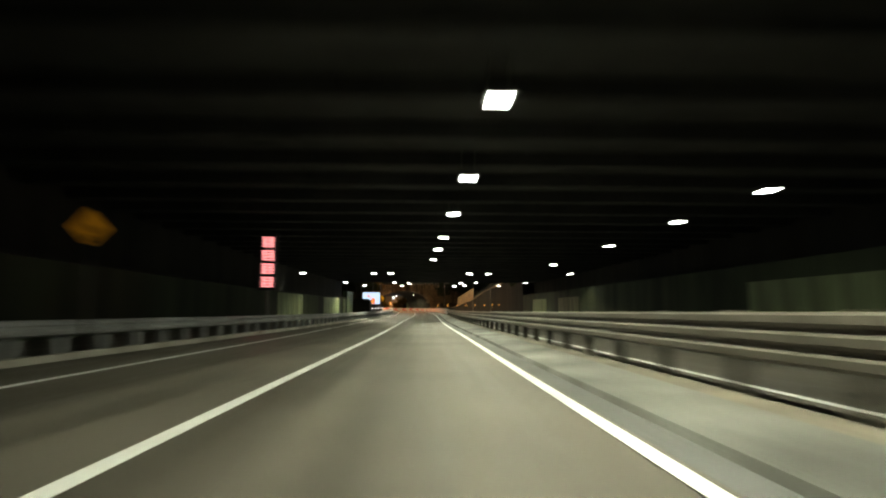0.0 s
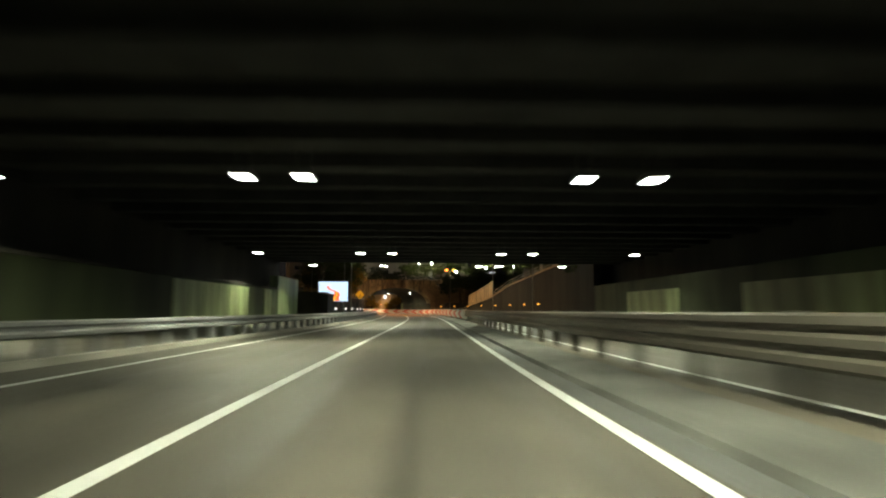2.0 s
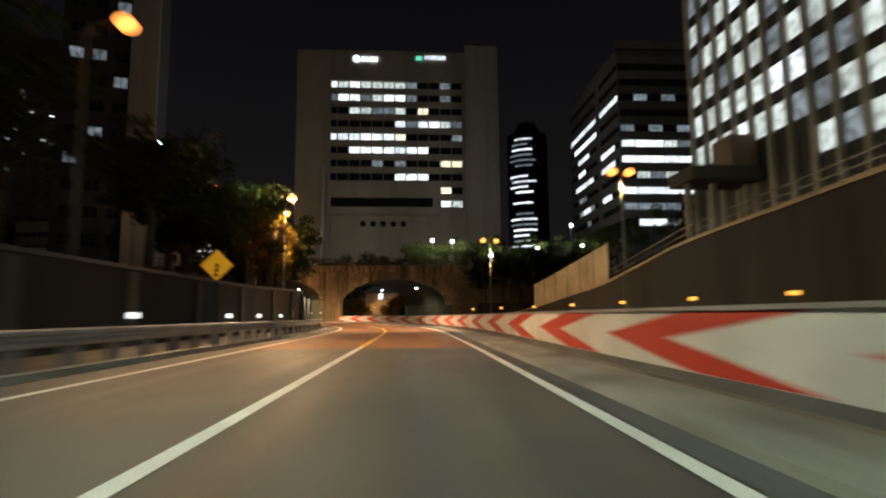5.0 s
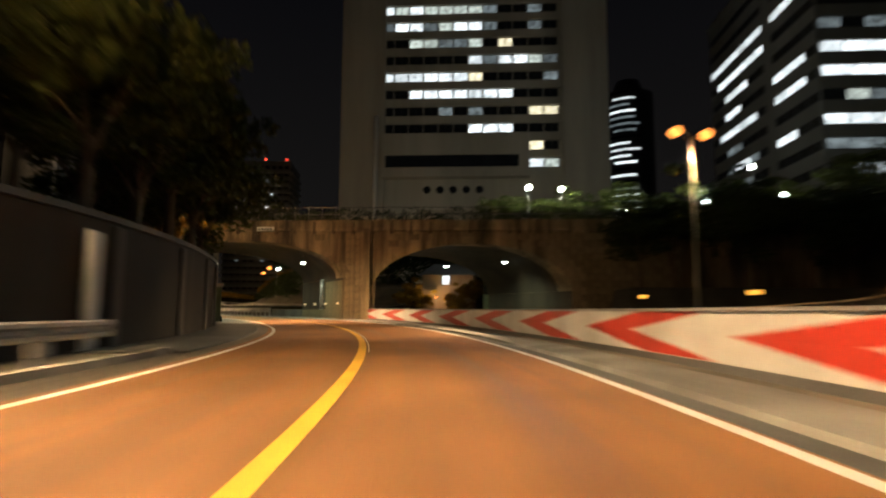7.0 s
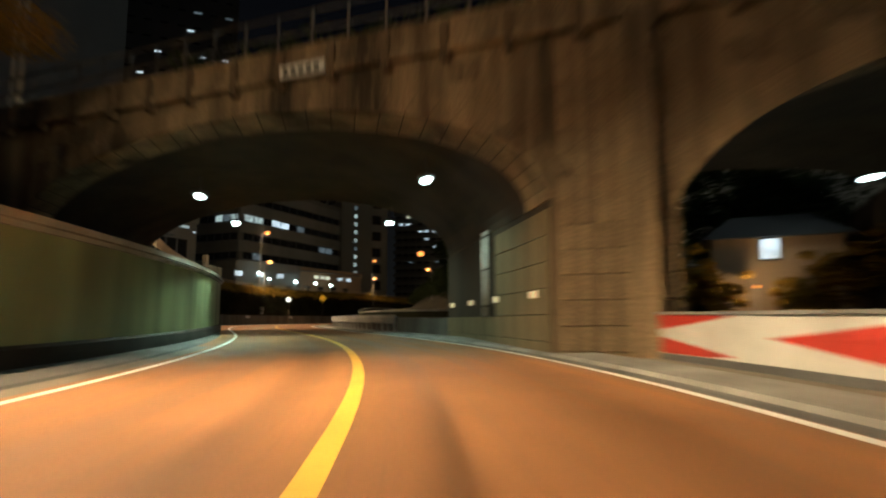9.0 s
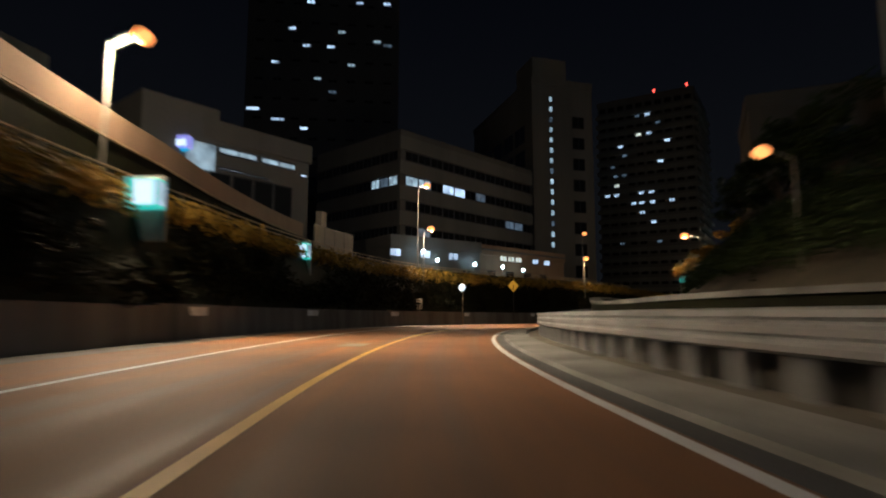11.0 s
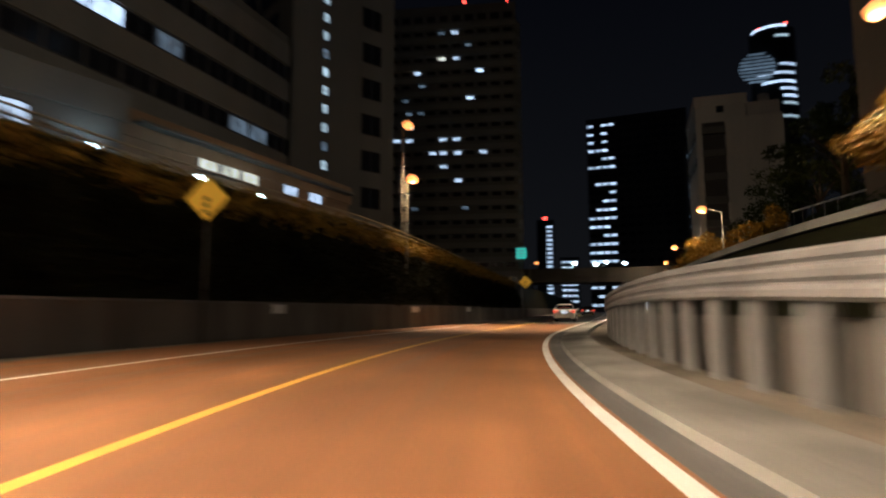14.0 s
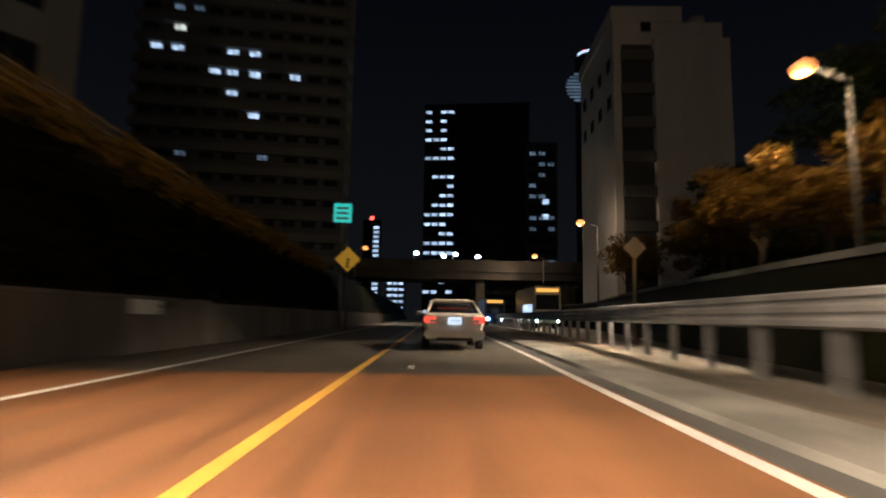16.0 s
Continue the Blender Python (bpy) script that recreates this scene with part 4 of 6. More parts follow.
for y in (4.7, 5.15):
    t = thing("drain_pipe", "pale drain pipe running down the dark pier wall", "pipe", BRIDGE @ pose(-1.6 + SKEW * y, y, 0, 0, 0, 31.8), "drain pipes")
    b = bmesh.new()
    rod(b, (-0.02, 0, 1.6), (-0.02, 0, 4.4), 0.06, 0.06, 10)
    part("pipe", b, "panel_white", t)
    for z in (1.9, 3.1, 4.2):
        b = bmesh.new()
        box(b, -0.09, 0.14, -0.08, 0.08, z, z + 0.05)
        part("bracket", b, "steel_dark", t)
b = bmesh.new()
box(b, -0.34, 0.34, -0.35, 0.2, -0.4, 8.5)
bevelled(b, 0.04)
part("buttress", b, "stone", bridge, "dark stained pilaster on the pier", place=pose(0.55, 0, 0))
b = bmesh.new()
box(b, -0.75, 0.75, -0.34, -0.28, 8.34, 8.7)
sign = part("name_plate", b, "panel_white", bridge, "small white plate with unreadable writing", place=pose(-8.4, 0, 0))
b = bmesh.new()
for k in range(5):
    box(b, -0.62 + k * 0.26, -0.46 + k * 0.26, -0.352, -0.342, 8.4, 8.6)
part("writing", b, "black", sign)
railing = thing("bridge_railing", "dark steel railing on the stone parapet", "railing", BRIDGE)
for z in (9.8, 10.4):
    b = bmesh.new()
    box(b, -34, 60, -0.02, 0.03, z, z + 0.06)
    part("rail", b, "steel_dark", railing)
b0 = bmesh.new()
box(b0, -0.03, 0.03, -0.03, 0.03, 9.3, 10.5)
me = part("post", b0, "steel_dark", railing, place=pose(-33.5, 0, 0)).data
for i in range(1, 78):
    part("post", me, None, railing, place=pose(-33.5 + i * 1.2, 0, 0))


def vault_lamp(x, y, z, watts):
    m = BRIDGE @ pose(x, y, z)
    t = thing("vault_lamp", "round white lamp under the bridge arch", "lamp", m, "vault lamps")
    b = bmesh.new()
    rod(b, (0, 0, 0.05), (0, 0, 0.7), 0.03)
    box(b, -0.25, 0.25, -0.2, 0.2, 0.03, 0.15, taper=0.04)
    part("housing", b, "steel_dark", t)
    b = bmesh.new()
    bmesh.ops.create_uvsphere(b, u_segments=10, v_segments=6, radius=0.2)
    bmesh.ops.scale(b, vec=(1, 0.8, 0.5), verts=b.verts)
    part("bulb", b, "lamp_white", t)
    light("light", t, pose(0, 0, -0.15), watts, WHITE_RGB, 0.4, 0.4, 140)


for x, y, z, watts in ((-5.9, 2.8, 5.8, 110), (-13.5, 1.3, 5.6, 260), (-10.6, 9.6, 5.8, 110), (-16.6, 6.6, 5.7, 260), (12.6, 3.2, 5.9, 240), (7.0, 8.0, 5.9, 200)):
    vault_lamp(x, y, z, watts)

# ---- plants ----
def leaf_cloud(bm, centre, radius, count, size, rng, flat=0.7):
    """Small leaf cards, thick near the outside, in one clump."""
    for _ in range(count):
        v = Vector((rng.gauss(0, 1), rng.gauss(0, 1), rng.gauss(0, 1) * flat)).normalized() * radius * rng.uniform(0.35, 1.0) ** 0.6
        v.z *= flat
        c = Vector(centre) + v
        a = Vector((rng.uniform(-1, 1), rng.uniform(-1, 1), rng.uniform(-0.5, 0.5))).normalized()
        n = a.cross(Vector((rng.uniform(-1, 1), rng.uniform(-1, 1), rng.uniform(-1, 1)))).normalized()
        l, w = size * rng.uniform(0.7, 1.4), size * rng.uniform(0.3, 0.5)
        bm.faces.new([bm.verts.new(p) for p in (c - a * l, c + n * w, c + a * l, c - n * w)])


def tree(x, y, z, height, spread, label, seed, leaf="leaf", clumps=22, count=130, fine=1.0):
    rng = random.Random(seed)
    t = thing("tree", label, "tree", pose(x, y, z, 0, 0, rng.uniform(0, 360)), "trees beside the road")
    b = bmesh.new()
    rod(b, (0, 0, -0.4), (0.1, 0.05, height * 0.45), 0.05 * height ** 0.8, 0.03 * height ** 0.8, 9)
    tips = []
    for i in range(7):
        a = i * 0.9 + rng.uniform(-0.3, 0.3)
        z0 = height * rng.uniform(0.28, 0.45)
        tip = Vector((math.cos(a) * spread * rng.uniform(0.35, 0.7), math.sin(a) * spread * rng.uniform(0.35, 0.7), height * rng.uniform(0.55, 0.85)))
        mid = Vector((tip.x * 0.4, tip.y * 0.4, (z0 + tip.z) / 2))
        rod(b, (0.08, 0.04, z0), mid, 0.012 * height, 0.008 * height, 6)
        rod(b, mid, tip, 0.008 * height, 0.003 * height, 6)
        tips.append(tip)
    part("trunk", b, "bark", t)
    b = bmesh.new()
    for i in range(clumps):
        base = tips[i % 7]
        c = base + Vector((rng.gauss(0, 0.28) * spread, rng.gauss(0, 0.28) * spread, rng.gauss(0.05, 0.12) * height))
        leaf_cloud(b, c, spread * rng.uniform(0.22, 0.4), count, (0.11 + 0.01 * height) * fine, rng)
    part("crown", b, leaf, t)
    return t


DARK_TREE = "leafy green tree standing above the retaining wall"
n = 0
for s, d, h, sp in ((140.5, -12.4, 5.2, 3.0), (145.5, -13.8, 7.8, 3.4), (165.5, -9.0, 7.8, 3.0), (170.5, -9.0, 8.2, 3.2), (173.0, -8.2, 8.6, 3.0), (175.0, -7.5, 6.2, 3.0), (178.6, -7.5, 5.6, 2.7), (175.5, -9.6, 7.8, 3.0)):
    p = at(s, d, 2.6)
    tree(p.x, p.y, p.z, h, sp, "dense dark green tree leaning over the retaining wall", 150 + n, "leaf", 56)
    n += 1
for s, off, h, sp in ((118, -3, 7, 2.8), (126, -4.5, 8, 3.2), (134, -3, 7.5, 3.0), (141, -5, 8.5, 3.4), (147, -2.4, 6.5, 2.6), (153, -4, 8, 3.2), (159, -2.6, 6.5, 2.6), (165, -4, 7.5, 3.0),
                      (170, -2.0, 6, 2.4), (175, -5, 7, 2.8), (181, -5.0, 6, 2.6), (186, -6, 7, 2.8)):
    p = at(s, WALL_L(s) + off, 2.6)
    tree(p.x, p.y, p.z, h, sp, DARK_TREE, 100 + n)
    n += 1
for x, y, h, sp in ((-5, 216.5, 7.5, 3.0), (-0.5, 217, 7.0, 3.0), (4, 216, 7.5, 3.0), (9, 217, 8.0, 3.2), (14, 216, 7.5, 3.0), (19, 216, 8.5, 3.2), (-4, 224, 6.5, 2.8), (7, 224, 7.0, 3.0), (29, 222, 9.5, 3.6), (35, 215, 10.0, 3.8), (30, 206, 9.0, 3.6), (41, 208, 11.0, 4.2), (25, 214, 8.0, 3.2)):
    tree(x, y, 8.0, h, sp, "leafy green tree on the upper ground, lit by lamps", 200 + n)
    n += 1
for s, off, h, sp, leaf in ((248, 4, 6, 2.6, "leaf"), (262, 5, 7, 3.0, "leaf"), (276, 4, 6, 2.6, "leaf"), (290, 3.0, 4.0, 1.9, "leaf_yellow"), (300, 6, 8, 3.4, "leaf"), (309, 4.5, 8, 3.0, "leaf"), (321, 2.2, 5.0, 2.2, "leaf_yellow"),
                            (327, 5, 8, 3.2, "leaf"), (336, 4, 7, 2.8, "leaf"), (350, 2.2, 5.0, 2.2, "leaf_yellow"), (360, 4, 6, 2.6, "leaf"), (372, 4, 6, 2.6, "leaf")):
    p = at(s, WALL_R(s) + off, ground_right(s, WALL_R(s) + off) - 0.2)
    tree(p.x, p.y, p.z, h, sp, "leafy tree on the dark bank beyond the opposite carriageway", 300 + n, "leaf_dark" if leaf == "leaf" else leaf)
    n += 1
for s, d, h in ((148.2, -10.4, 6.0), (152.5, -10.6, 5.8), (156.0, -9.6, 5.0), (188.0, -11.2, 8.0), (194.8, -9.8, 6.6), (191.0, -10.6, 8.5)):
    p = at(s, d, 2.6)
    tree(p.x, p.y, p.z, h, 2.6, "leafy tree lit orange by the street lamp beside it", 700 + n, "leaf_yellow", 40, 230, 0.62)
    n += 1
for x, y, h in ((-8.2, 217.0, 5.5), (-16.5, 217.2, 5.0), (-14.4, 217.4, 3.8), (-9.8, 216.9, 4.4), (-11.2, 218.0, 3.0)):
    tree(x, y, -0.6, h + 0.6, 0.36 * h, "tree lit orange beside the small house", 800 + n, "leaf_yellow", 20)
    n += 1
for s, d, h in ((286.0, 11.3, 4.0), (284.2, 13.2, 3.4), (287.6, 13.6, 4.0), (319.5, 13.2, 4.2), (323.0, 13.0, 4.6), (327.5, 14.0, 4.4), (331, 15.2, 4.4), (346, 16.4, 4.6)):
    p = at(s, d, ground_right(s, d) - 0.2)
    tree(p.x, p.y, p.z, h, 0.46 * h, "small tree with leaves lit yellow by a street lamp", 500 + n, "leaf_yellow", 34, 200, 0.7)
    n += 1
for s, d, h in ((296, 22, 8), (303, 25, 9), (310, 21.5, 8), (317, 25, 9.5), (325, 22, 8), (288, 24, 8)):
    p = at(s, d, ground_right(s, d) - 0.2)
    tree(p.x, p.y, p.z, h, 3.6, "tall leafy tree on top of the dark bank", 600 + n, "leaf", 30)
    n += 1
p = at(104, 16.0, 0)
tree(p.x + 2.5, p.y + 3, 3.0, 4.0, 2.2, "bright green bush overhanging the ramp wall at the portal", 77, "leaf", 16)

structure("terrace_north", box(bmesh.new(), -7, 80, 213.6, 252, -0.6, 8.0), "soil", "raised planted ground behind the bridge", "bank")
structure("terrace_east", box(bmesh.new(), 24, 80, 198, 213.6, -0.6, 8.0), "soil", "raised planted ground beside the bridge", "bank")
bm = bmesh.new()
box(bm, 20.6, 46.0, -7.5, -0.4, -0.6, 3.2, taper=0.8)
structure("bank_arch", bm, "soil", "planted ground before the bridge, right of the arches", "bank").matrix_basis = BRIDGE
for x, y, h, sp in ((22.6, -4.6, 6.6, 2.6), (25.6, -3.0, 7.6, 3.0), (28.4, -5.6, 7.0, 2.9), (31.5, -3.4, 8.0, 3.2), (35.0, -5.2, 7.4, 3.0), (39.0, -3.6, 8.0, 3.2)):
    p = BRIDGE @ Vector((x, y, 2.9))
    tree(p.x, p.y, p.z, h, sp, "dark leafy tree standing before the bridge wall", 400 + int(x), "leaf_dark", 44)
structure("wall_arch", box(bmesh.new(), -7, 24, 213.1, 213.5, -0.6, 3.4), "green_wall", "grimy green wall seen through the far arch", "wall")
hedge_rng = random.Random(9)


def hedge(name, label, s0, s1, course_, lo, hi, rise, count, material, step):
    """Shrubs along a bank: many small leaves in uneven clumps."""
    b = bmesh.new()
    s = s0
    while s < s1:
        u = hedge_rng.uniform(0, 1)
        d = lo[0] + (hi[0] - lo[0]) * u + hedge_rng.uniform(-0.3, 0.3)
        h = (lo[1] + (hi[1] - lo[1]) * u) * rise(s)
        if name == "hedge" and (251.5 < s < 256.0 or 235.5 < s < 240.0) and u > 0.45:
            s += step
            continue
        leaf_cloud(b, at(s, course_(s) + d, h + hedge_rng.uniform(-0.1, 0.3)), hedge_rng.uniform(0.4, 0.75), count, 0.13, hedge_rng, 0.8)
        s += step
    return tagged(part(name, b, material), label, "hedge", kind="stuff")


# hedge face takes the shaded colour, its crest the lamplit one
hedge("hedge", "clipped hedge covering the bank above the low wall, coloured dark for shade", 225, 345, WALL_L, (-0.45, 1.5), (-1.25, 4.1), BANK, 34, "ivy", 0.05)
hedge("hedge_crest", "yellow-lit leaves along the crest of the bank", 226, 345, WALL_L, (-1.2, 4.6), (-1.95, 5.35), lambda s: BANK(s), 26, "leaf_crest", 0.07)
hedge("shrubs_right", "dark shrubs on the bank beyond the opposite carriageway", 232, 400, WALL_F, (6.2, 2.9), (10.5, 6.9), lambda s: 1.0, 30, "leaf_dark", 0.06)

b = bmesh.new()
for i in range(420):
    x = -15 + i * 0.13
    leaf_cloud(b, BRIDGE @ Vector((x, 1.3 + hedge_rng.uniform(-0.4, 0.4), 9.2 + hedge_rng.uniform(0.0, 1.2))), hedge_rng.uniform(0.35, 0.6), 26, 0.13, hedge_rng, 0.8)
tagged(part("hedge_bridge", b, "leaf_dark"), "dark clipped shrubs growing behind the bridge parapet", "hedge", kind="stuff")

# ---- buildings ----
def window_mesh(w, h, lit, bars=1):
    b = bmesh.new()
    box(b, -w / 2, w / 2, -0.06, 0.0, 0, h, 1)
    box(b, -w / 2 + 0.1, w / 2 - 0.1, -0.075, -0.062, 0.1, h - 0.1, 0)
    for i in range(bars):
        x = -w / 2 + w * (i + 1) / (bars + 1)
        box(b, x - 0.04, x + 0.04, -0.09, -0.076, 0.1, h - 0.1, 1)
    me = bpy.data.meshes.new("window")
    b.normal_update()
    b.to_mesh(me)
    b.free()
    me.materials.append(M[lit])
    me.materials.append(M["bldg_dark"])
    return me


MESHES = {}


def windows(house, rows, face="front", w=2.0, h=1.6, bars=1, name="window"):
    """rows: (x along the face, height, look). Looks: W white, Y warm, D dim, K dark, G green."""
    look_of = {"W": "win_white", "Y": "win_warm", "D": "win_dim", "K": "glass_dark", "G": "win_green", "S": "win_soft"}
    wid, dep = house["wide"], house["deep"]
    for x, z, c in rows:
        key = (w, h, c, bars)
        if key not in MESHES:
            MESHES[key] = window_mesh(w, h, look_of[c], bars)
        place = {"front": pose(x, 0, z), "left": pose(0, dep - x, z, 0, 0, -90), "right": pose(wid, x, z, 0, 0, 90)}[face]
        part(name, MESHES[key], None, house, place=place)


def building(label, x, y, yaw, wide, deep, height, material, name="building", base=-0.6, roof=True, category="building"):
    """A block whose front-left foot stands at x, y; its front runs to the right, its depth away from the front."""
    h = thing(name, label, category, pose(x, y, 0, 0, 0, yaw))
    h["wide"], h["deep"] = float(wide), float(deep)
    b = bmesh.new()
    box(b, 0, wide, 0, deep, base, height)
    bevelled(b, 0.05)
    part("wall", b, material, h)
    if roof:
        b = bmesh.new()
        box(b, -0.15, wide + 0.15, -0.15, 0.25, height - 0.9, height + 0.5)
        part("parapet", b, material, h)
        for x0 in (-0.15, wide - 0.25):
            b = bmesh.new()
            box(b, x0, x0 + 0.4, 0.254, deep + 0.15, height - 0.9, height + 0.5)
            part("parapet", b, material, h)
        b = bmesh.new()
        box(b, 0.26, wide - 0.26, 0.26, deep - 0.1, height + 0.004, height + 0.1)
        part("roof", b, "bldg_dark", h)
    return h


brng = random.Random(21)

# pale slab with a dark window field
A = building("tall pale office block with dark and lit window rows", -41.64, 269.11, 3.98, 58.6, 22.0, 79.6, "bldg_pale")
b = bmesh.new()
box(b, -0.1, 9.7, -1.2, 0, 10, 79.4)
bevelled(b, 0.08)
part("side_tower", b, "bldg_pale", A)
b = bmesh.new()
box(b, 48.8, 58.7, -1.2, 0, 10, 82.0)
bevelled(b, 0.08)
part("side_tower", b, "bldg_pale", A)
LIT = ["WSWSSSSDKKDK", "DWWDSWWDKKDK", "KKSSDDSKYKKK", "KKKKKKWDWWSD", "WWWWWWYKKKKD", "KKWWWWWWWKKK", "KKKKDKDKKKYY", "KKKKKKWWWKKK", "..........YK", "..........WS"]
for r, row in enumerate(LIT):
    z = 53.73 + (4 - r) * 3.95 - 1.0
    windows(A, [(8.2 + (c + 0.5) * 3.318, z, k) for c, k in enumerate(row) if k != "."], w=3.12, h=2.0, bars=1)
    b = bmesh.new()
    box(b, 9.72 if r < 8 else 41.5, 48.78, -0.5, 0, z + 2.1, z + 3.85)
    part("spandrel", b, "bldg_pale", A)
b = bmesh.new()
box(b, 9.4, 41.2, -2.6, 0, 31.0, 40.2)
bevelled(b, 0.1)
wing = part("projecting_hall", b, "bldg_pale", A, "pale projecting hall with one long dark window")
b = bmesh.new()
box(b, 10.2, 39.0, -2.68, -2.6, 32.6, 35.2)
part("long_window", b, "glass_dark", wing)
b = bmesh.new()
box(b, 9.2, 41.4, -2.9, 0, 30.5, 31.0)
part("ledge", b, "bldg_pale", wing)
for k in range(5):
    b = bmesh.new()
    bmesh.ops.create_cone(b, cap_ends=True, segments=14, radius1=0.85, radius2=0.85, depth=0.2)
    bmesh.ops.rotate(b, cent=(0, 0, 0), matrix=Matrix.Rotation(radians(90), 3, "X"), verts=b.verts)
    part("porthole", b, "glass_dark", A, place=pose(19.1 + k * 2.88, -0.1, 28.1))
b = bmesh.new()
rod(b, (7.9, -1.7, 18), (7.9, -1.7, 44.4), 0.45, 0.45, 8)
part("duct", b, "bldg_white", A, "pale vertical duct beside the hall")
# roof signs, drawn as plain shapes
b = bmesh.new()
bmesh.ops.create_cone(b, cap_ends=True, segments=18, radius1=1.1, radius2=1.1, depth=0.2)
bmesh.ops.rotate(b, cent=(0, 0, 0), matrix=Matrix.Rotation(radians(90), 3, "X"), verts=b.verts)
bmesh.ops.translate(b, vec=(16.9, -0.3, 77.4), verts=b.verts)
for k in range(4):
    box(b, 18.3 + k * 1.25, 19.35 + k * 1.25, -0.4, -0.2, 76.7, 78.1)
part("roof_sign", b, "win_white", A, "lit white sign with a disc and bars")
b = bmesh.new()
box(b, 36.8, 43.2, -0.4, -0.2, 77.7, 78.8)
part("roof_sign", b, "win_white", A, "lit white bar sign")
b = bmesh.new()
box(b, 34.4, 36.2, -0.4, -0.2, 77.4, 78.6)
part("sign_mark", b, "win_green", A, "lit green mark")

# office block with glowing storeys
B = building("office block with glowing white bands of windows", 39.91, 232.58, 3.4, 22.0, 38.0, 61.0, "bldg_mid")
b = bmesh.new()
box(b, 21.0, 23.0, -0.8, 6, 0, 58)
bevelled(b, 0.08)
part("stair_shaft", b, "bldg_grey", B, "grey stair shaft at the corner")
FRONT = ["KKKKKK", "KKKKKK", "KKKKKK", "KDKDKK", "KKKKKK", "DKDKDK", "WWWSDS", "WWWWWW", "KSDSSK", "WWWWWW", "DDDDKK", "KWWSKK"]
SIDE = {3: "WWWW.WWWWWWW", 4: "KKKK.WWWWWWK", 5: "KKKK.KKWWWKK", 6: "KWWW.KKKWWKK", 7: "KWWW.KWWWWWK", 8: "KKKK.KKKDDKK", 9: "KKWW.KDWWDKK", 10: "KKKK.KKDKKKK"}
for r, row in enumerate(FRONT):
    z = 39.65 + (6 - r) * 3.58 - 0.85
    windows(B, [(1.9 + c * 3.25, z, k) for c, k in enumerate(row)], w=3.22, h=1.7, bars=2)
    windows(B, [(36.4 - c * 3.1, z, k) for c, k in enumerate(SIDE.get(r, "KKKK.KKKKKKK")) if k != "."], "left", w=3.05, h=1.5, bars=1)
    b = bmesh.new()
    box(b, -0.12, 20.9, -0.25, 0, z + 1.75, z + 3.5)
    part("spandrel", b, "bldg_grey" if r < 3 else "bldg_mid", B)
# near block with a white window grid, its long face along the road
Cb = building("tall dark office block with pale columns and bright windows", 33.4, 128.5, 4.3, 24.0, 45.0, 62.0, "bldg_dark")
for r in range(12):
    z = 14.4 + r * 3.7
    windows(Cb, [(1.6 + c * 2.8, z, "S" if brng.random() < 0.68 else ("W" if brng.random() < 0.3 else "D")) for c in range(16) if r or c > 6], "left", w=2.2, h=2.6, bars=0)
for c in range(17):
    b = bmesh.new()
    box(b, -0.45, 0.0, 44.8 - c * 2.8 - 0.3, 44.8 - c * 2.8 + 0.3, -0.6, 61.0)
    part("column", b, "bldg_pale", Cb)
canopy = thing("entrance_canopy", "dark brown canopy slab on posts before the office block", "canopy", pose(30.6, 160.0, 0, 0, 0, 4.3))
b = bmesh.new()
box(b, -7.2, 0.0, 0.0, 5.0, 13.9, 15.2)
bevelled(b, 0.08)
part("slab", b, "bldg_brown", canopy)
b = bmesh.new()
box(b, -2.6, 0.0, 1.0, 4.5, 15.204, 18.6)
bevelled(b, 0.05)
part("plant_room", b, "house_tan", canopy, "pinkish block on the canopy")
for x in (-6.6, -4.0, -0.6):
    b = bmesh.new()
    box(b, x - 0.25, x + 0.25, 2.0, 2.5, 0.0, 13.9)
    part("post", b, "bldg_pale", canopy)
# far rounded tower
R = thing("tower", "far dark glass tower with stacked lit storeys", "building", pose(41.6, 380.0, 0))
b = bmesh.new()
bmesh.ops.create_cone(b, cap_ends=True, segments=28, radius1=9.6, radius2=9.6, depth=88)
bmesh.ops.translate(b, vec=(0, 0, 44), verts=b.verts)
part("wall", b, "bldg_dark", R)
b = bmesh.new()
rod(b, (0, 0, 88), (0, 0, 94), 6.8, 4.4, 20)
part("roof", b, "bldg_dark", R)
for r in range(26):
    z = 23 + r * 2.54
    b = bmesh.new()
    a0, a1 = radians(brng.choice([205, 215, 225])), radians(brng.choice([262, 275, 285]))
    k = 9
    rows = [(9.7 * math.cos(a0 + (a1 - a0) * i / k), 9.7 * math.sin(a0 + (a1 - a0) * i / k)) for i in range(k + 1)]
    low = [b.verts.new((xa, ya, z)) for xa, ya in rows]
    high = [b.verts.new((xa, ya, z + 0.9)) for xa, ya in rows]
    for i in range(k):
        b.faces.new((low[i], low[i + 1], high[i + 1], high[i]))
    part("window_band", b, brng.choice(["win_white", "win_dim", "win_white", "glass_dark"]), R)
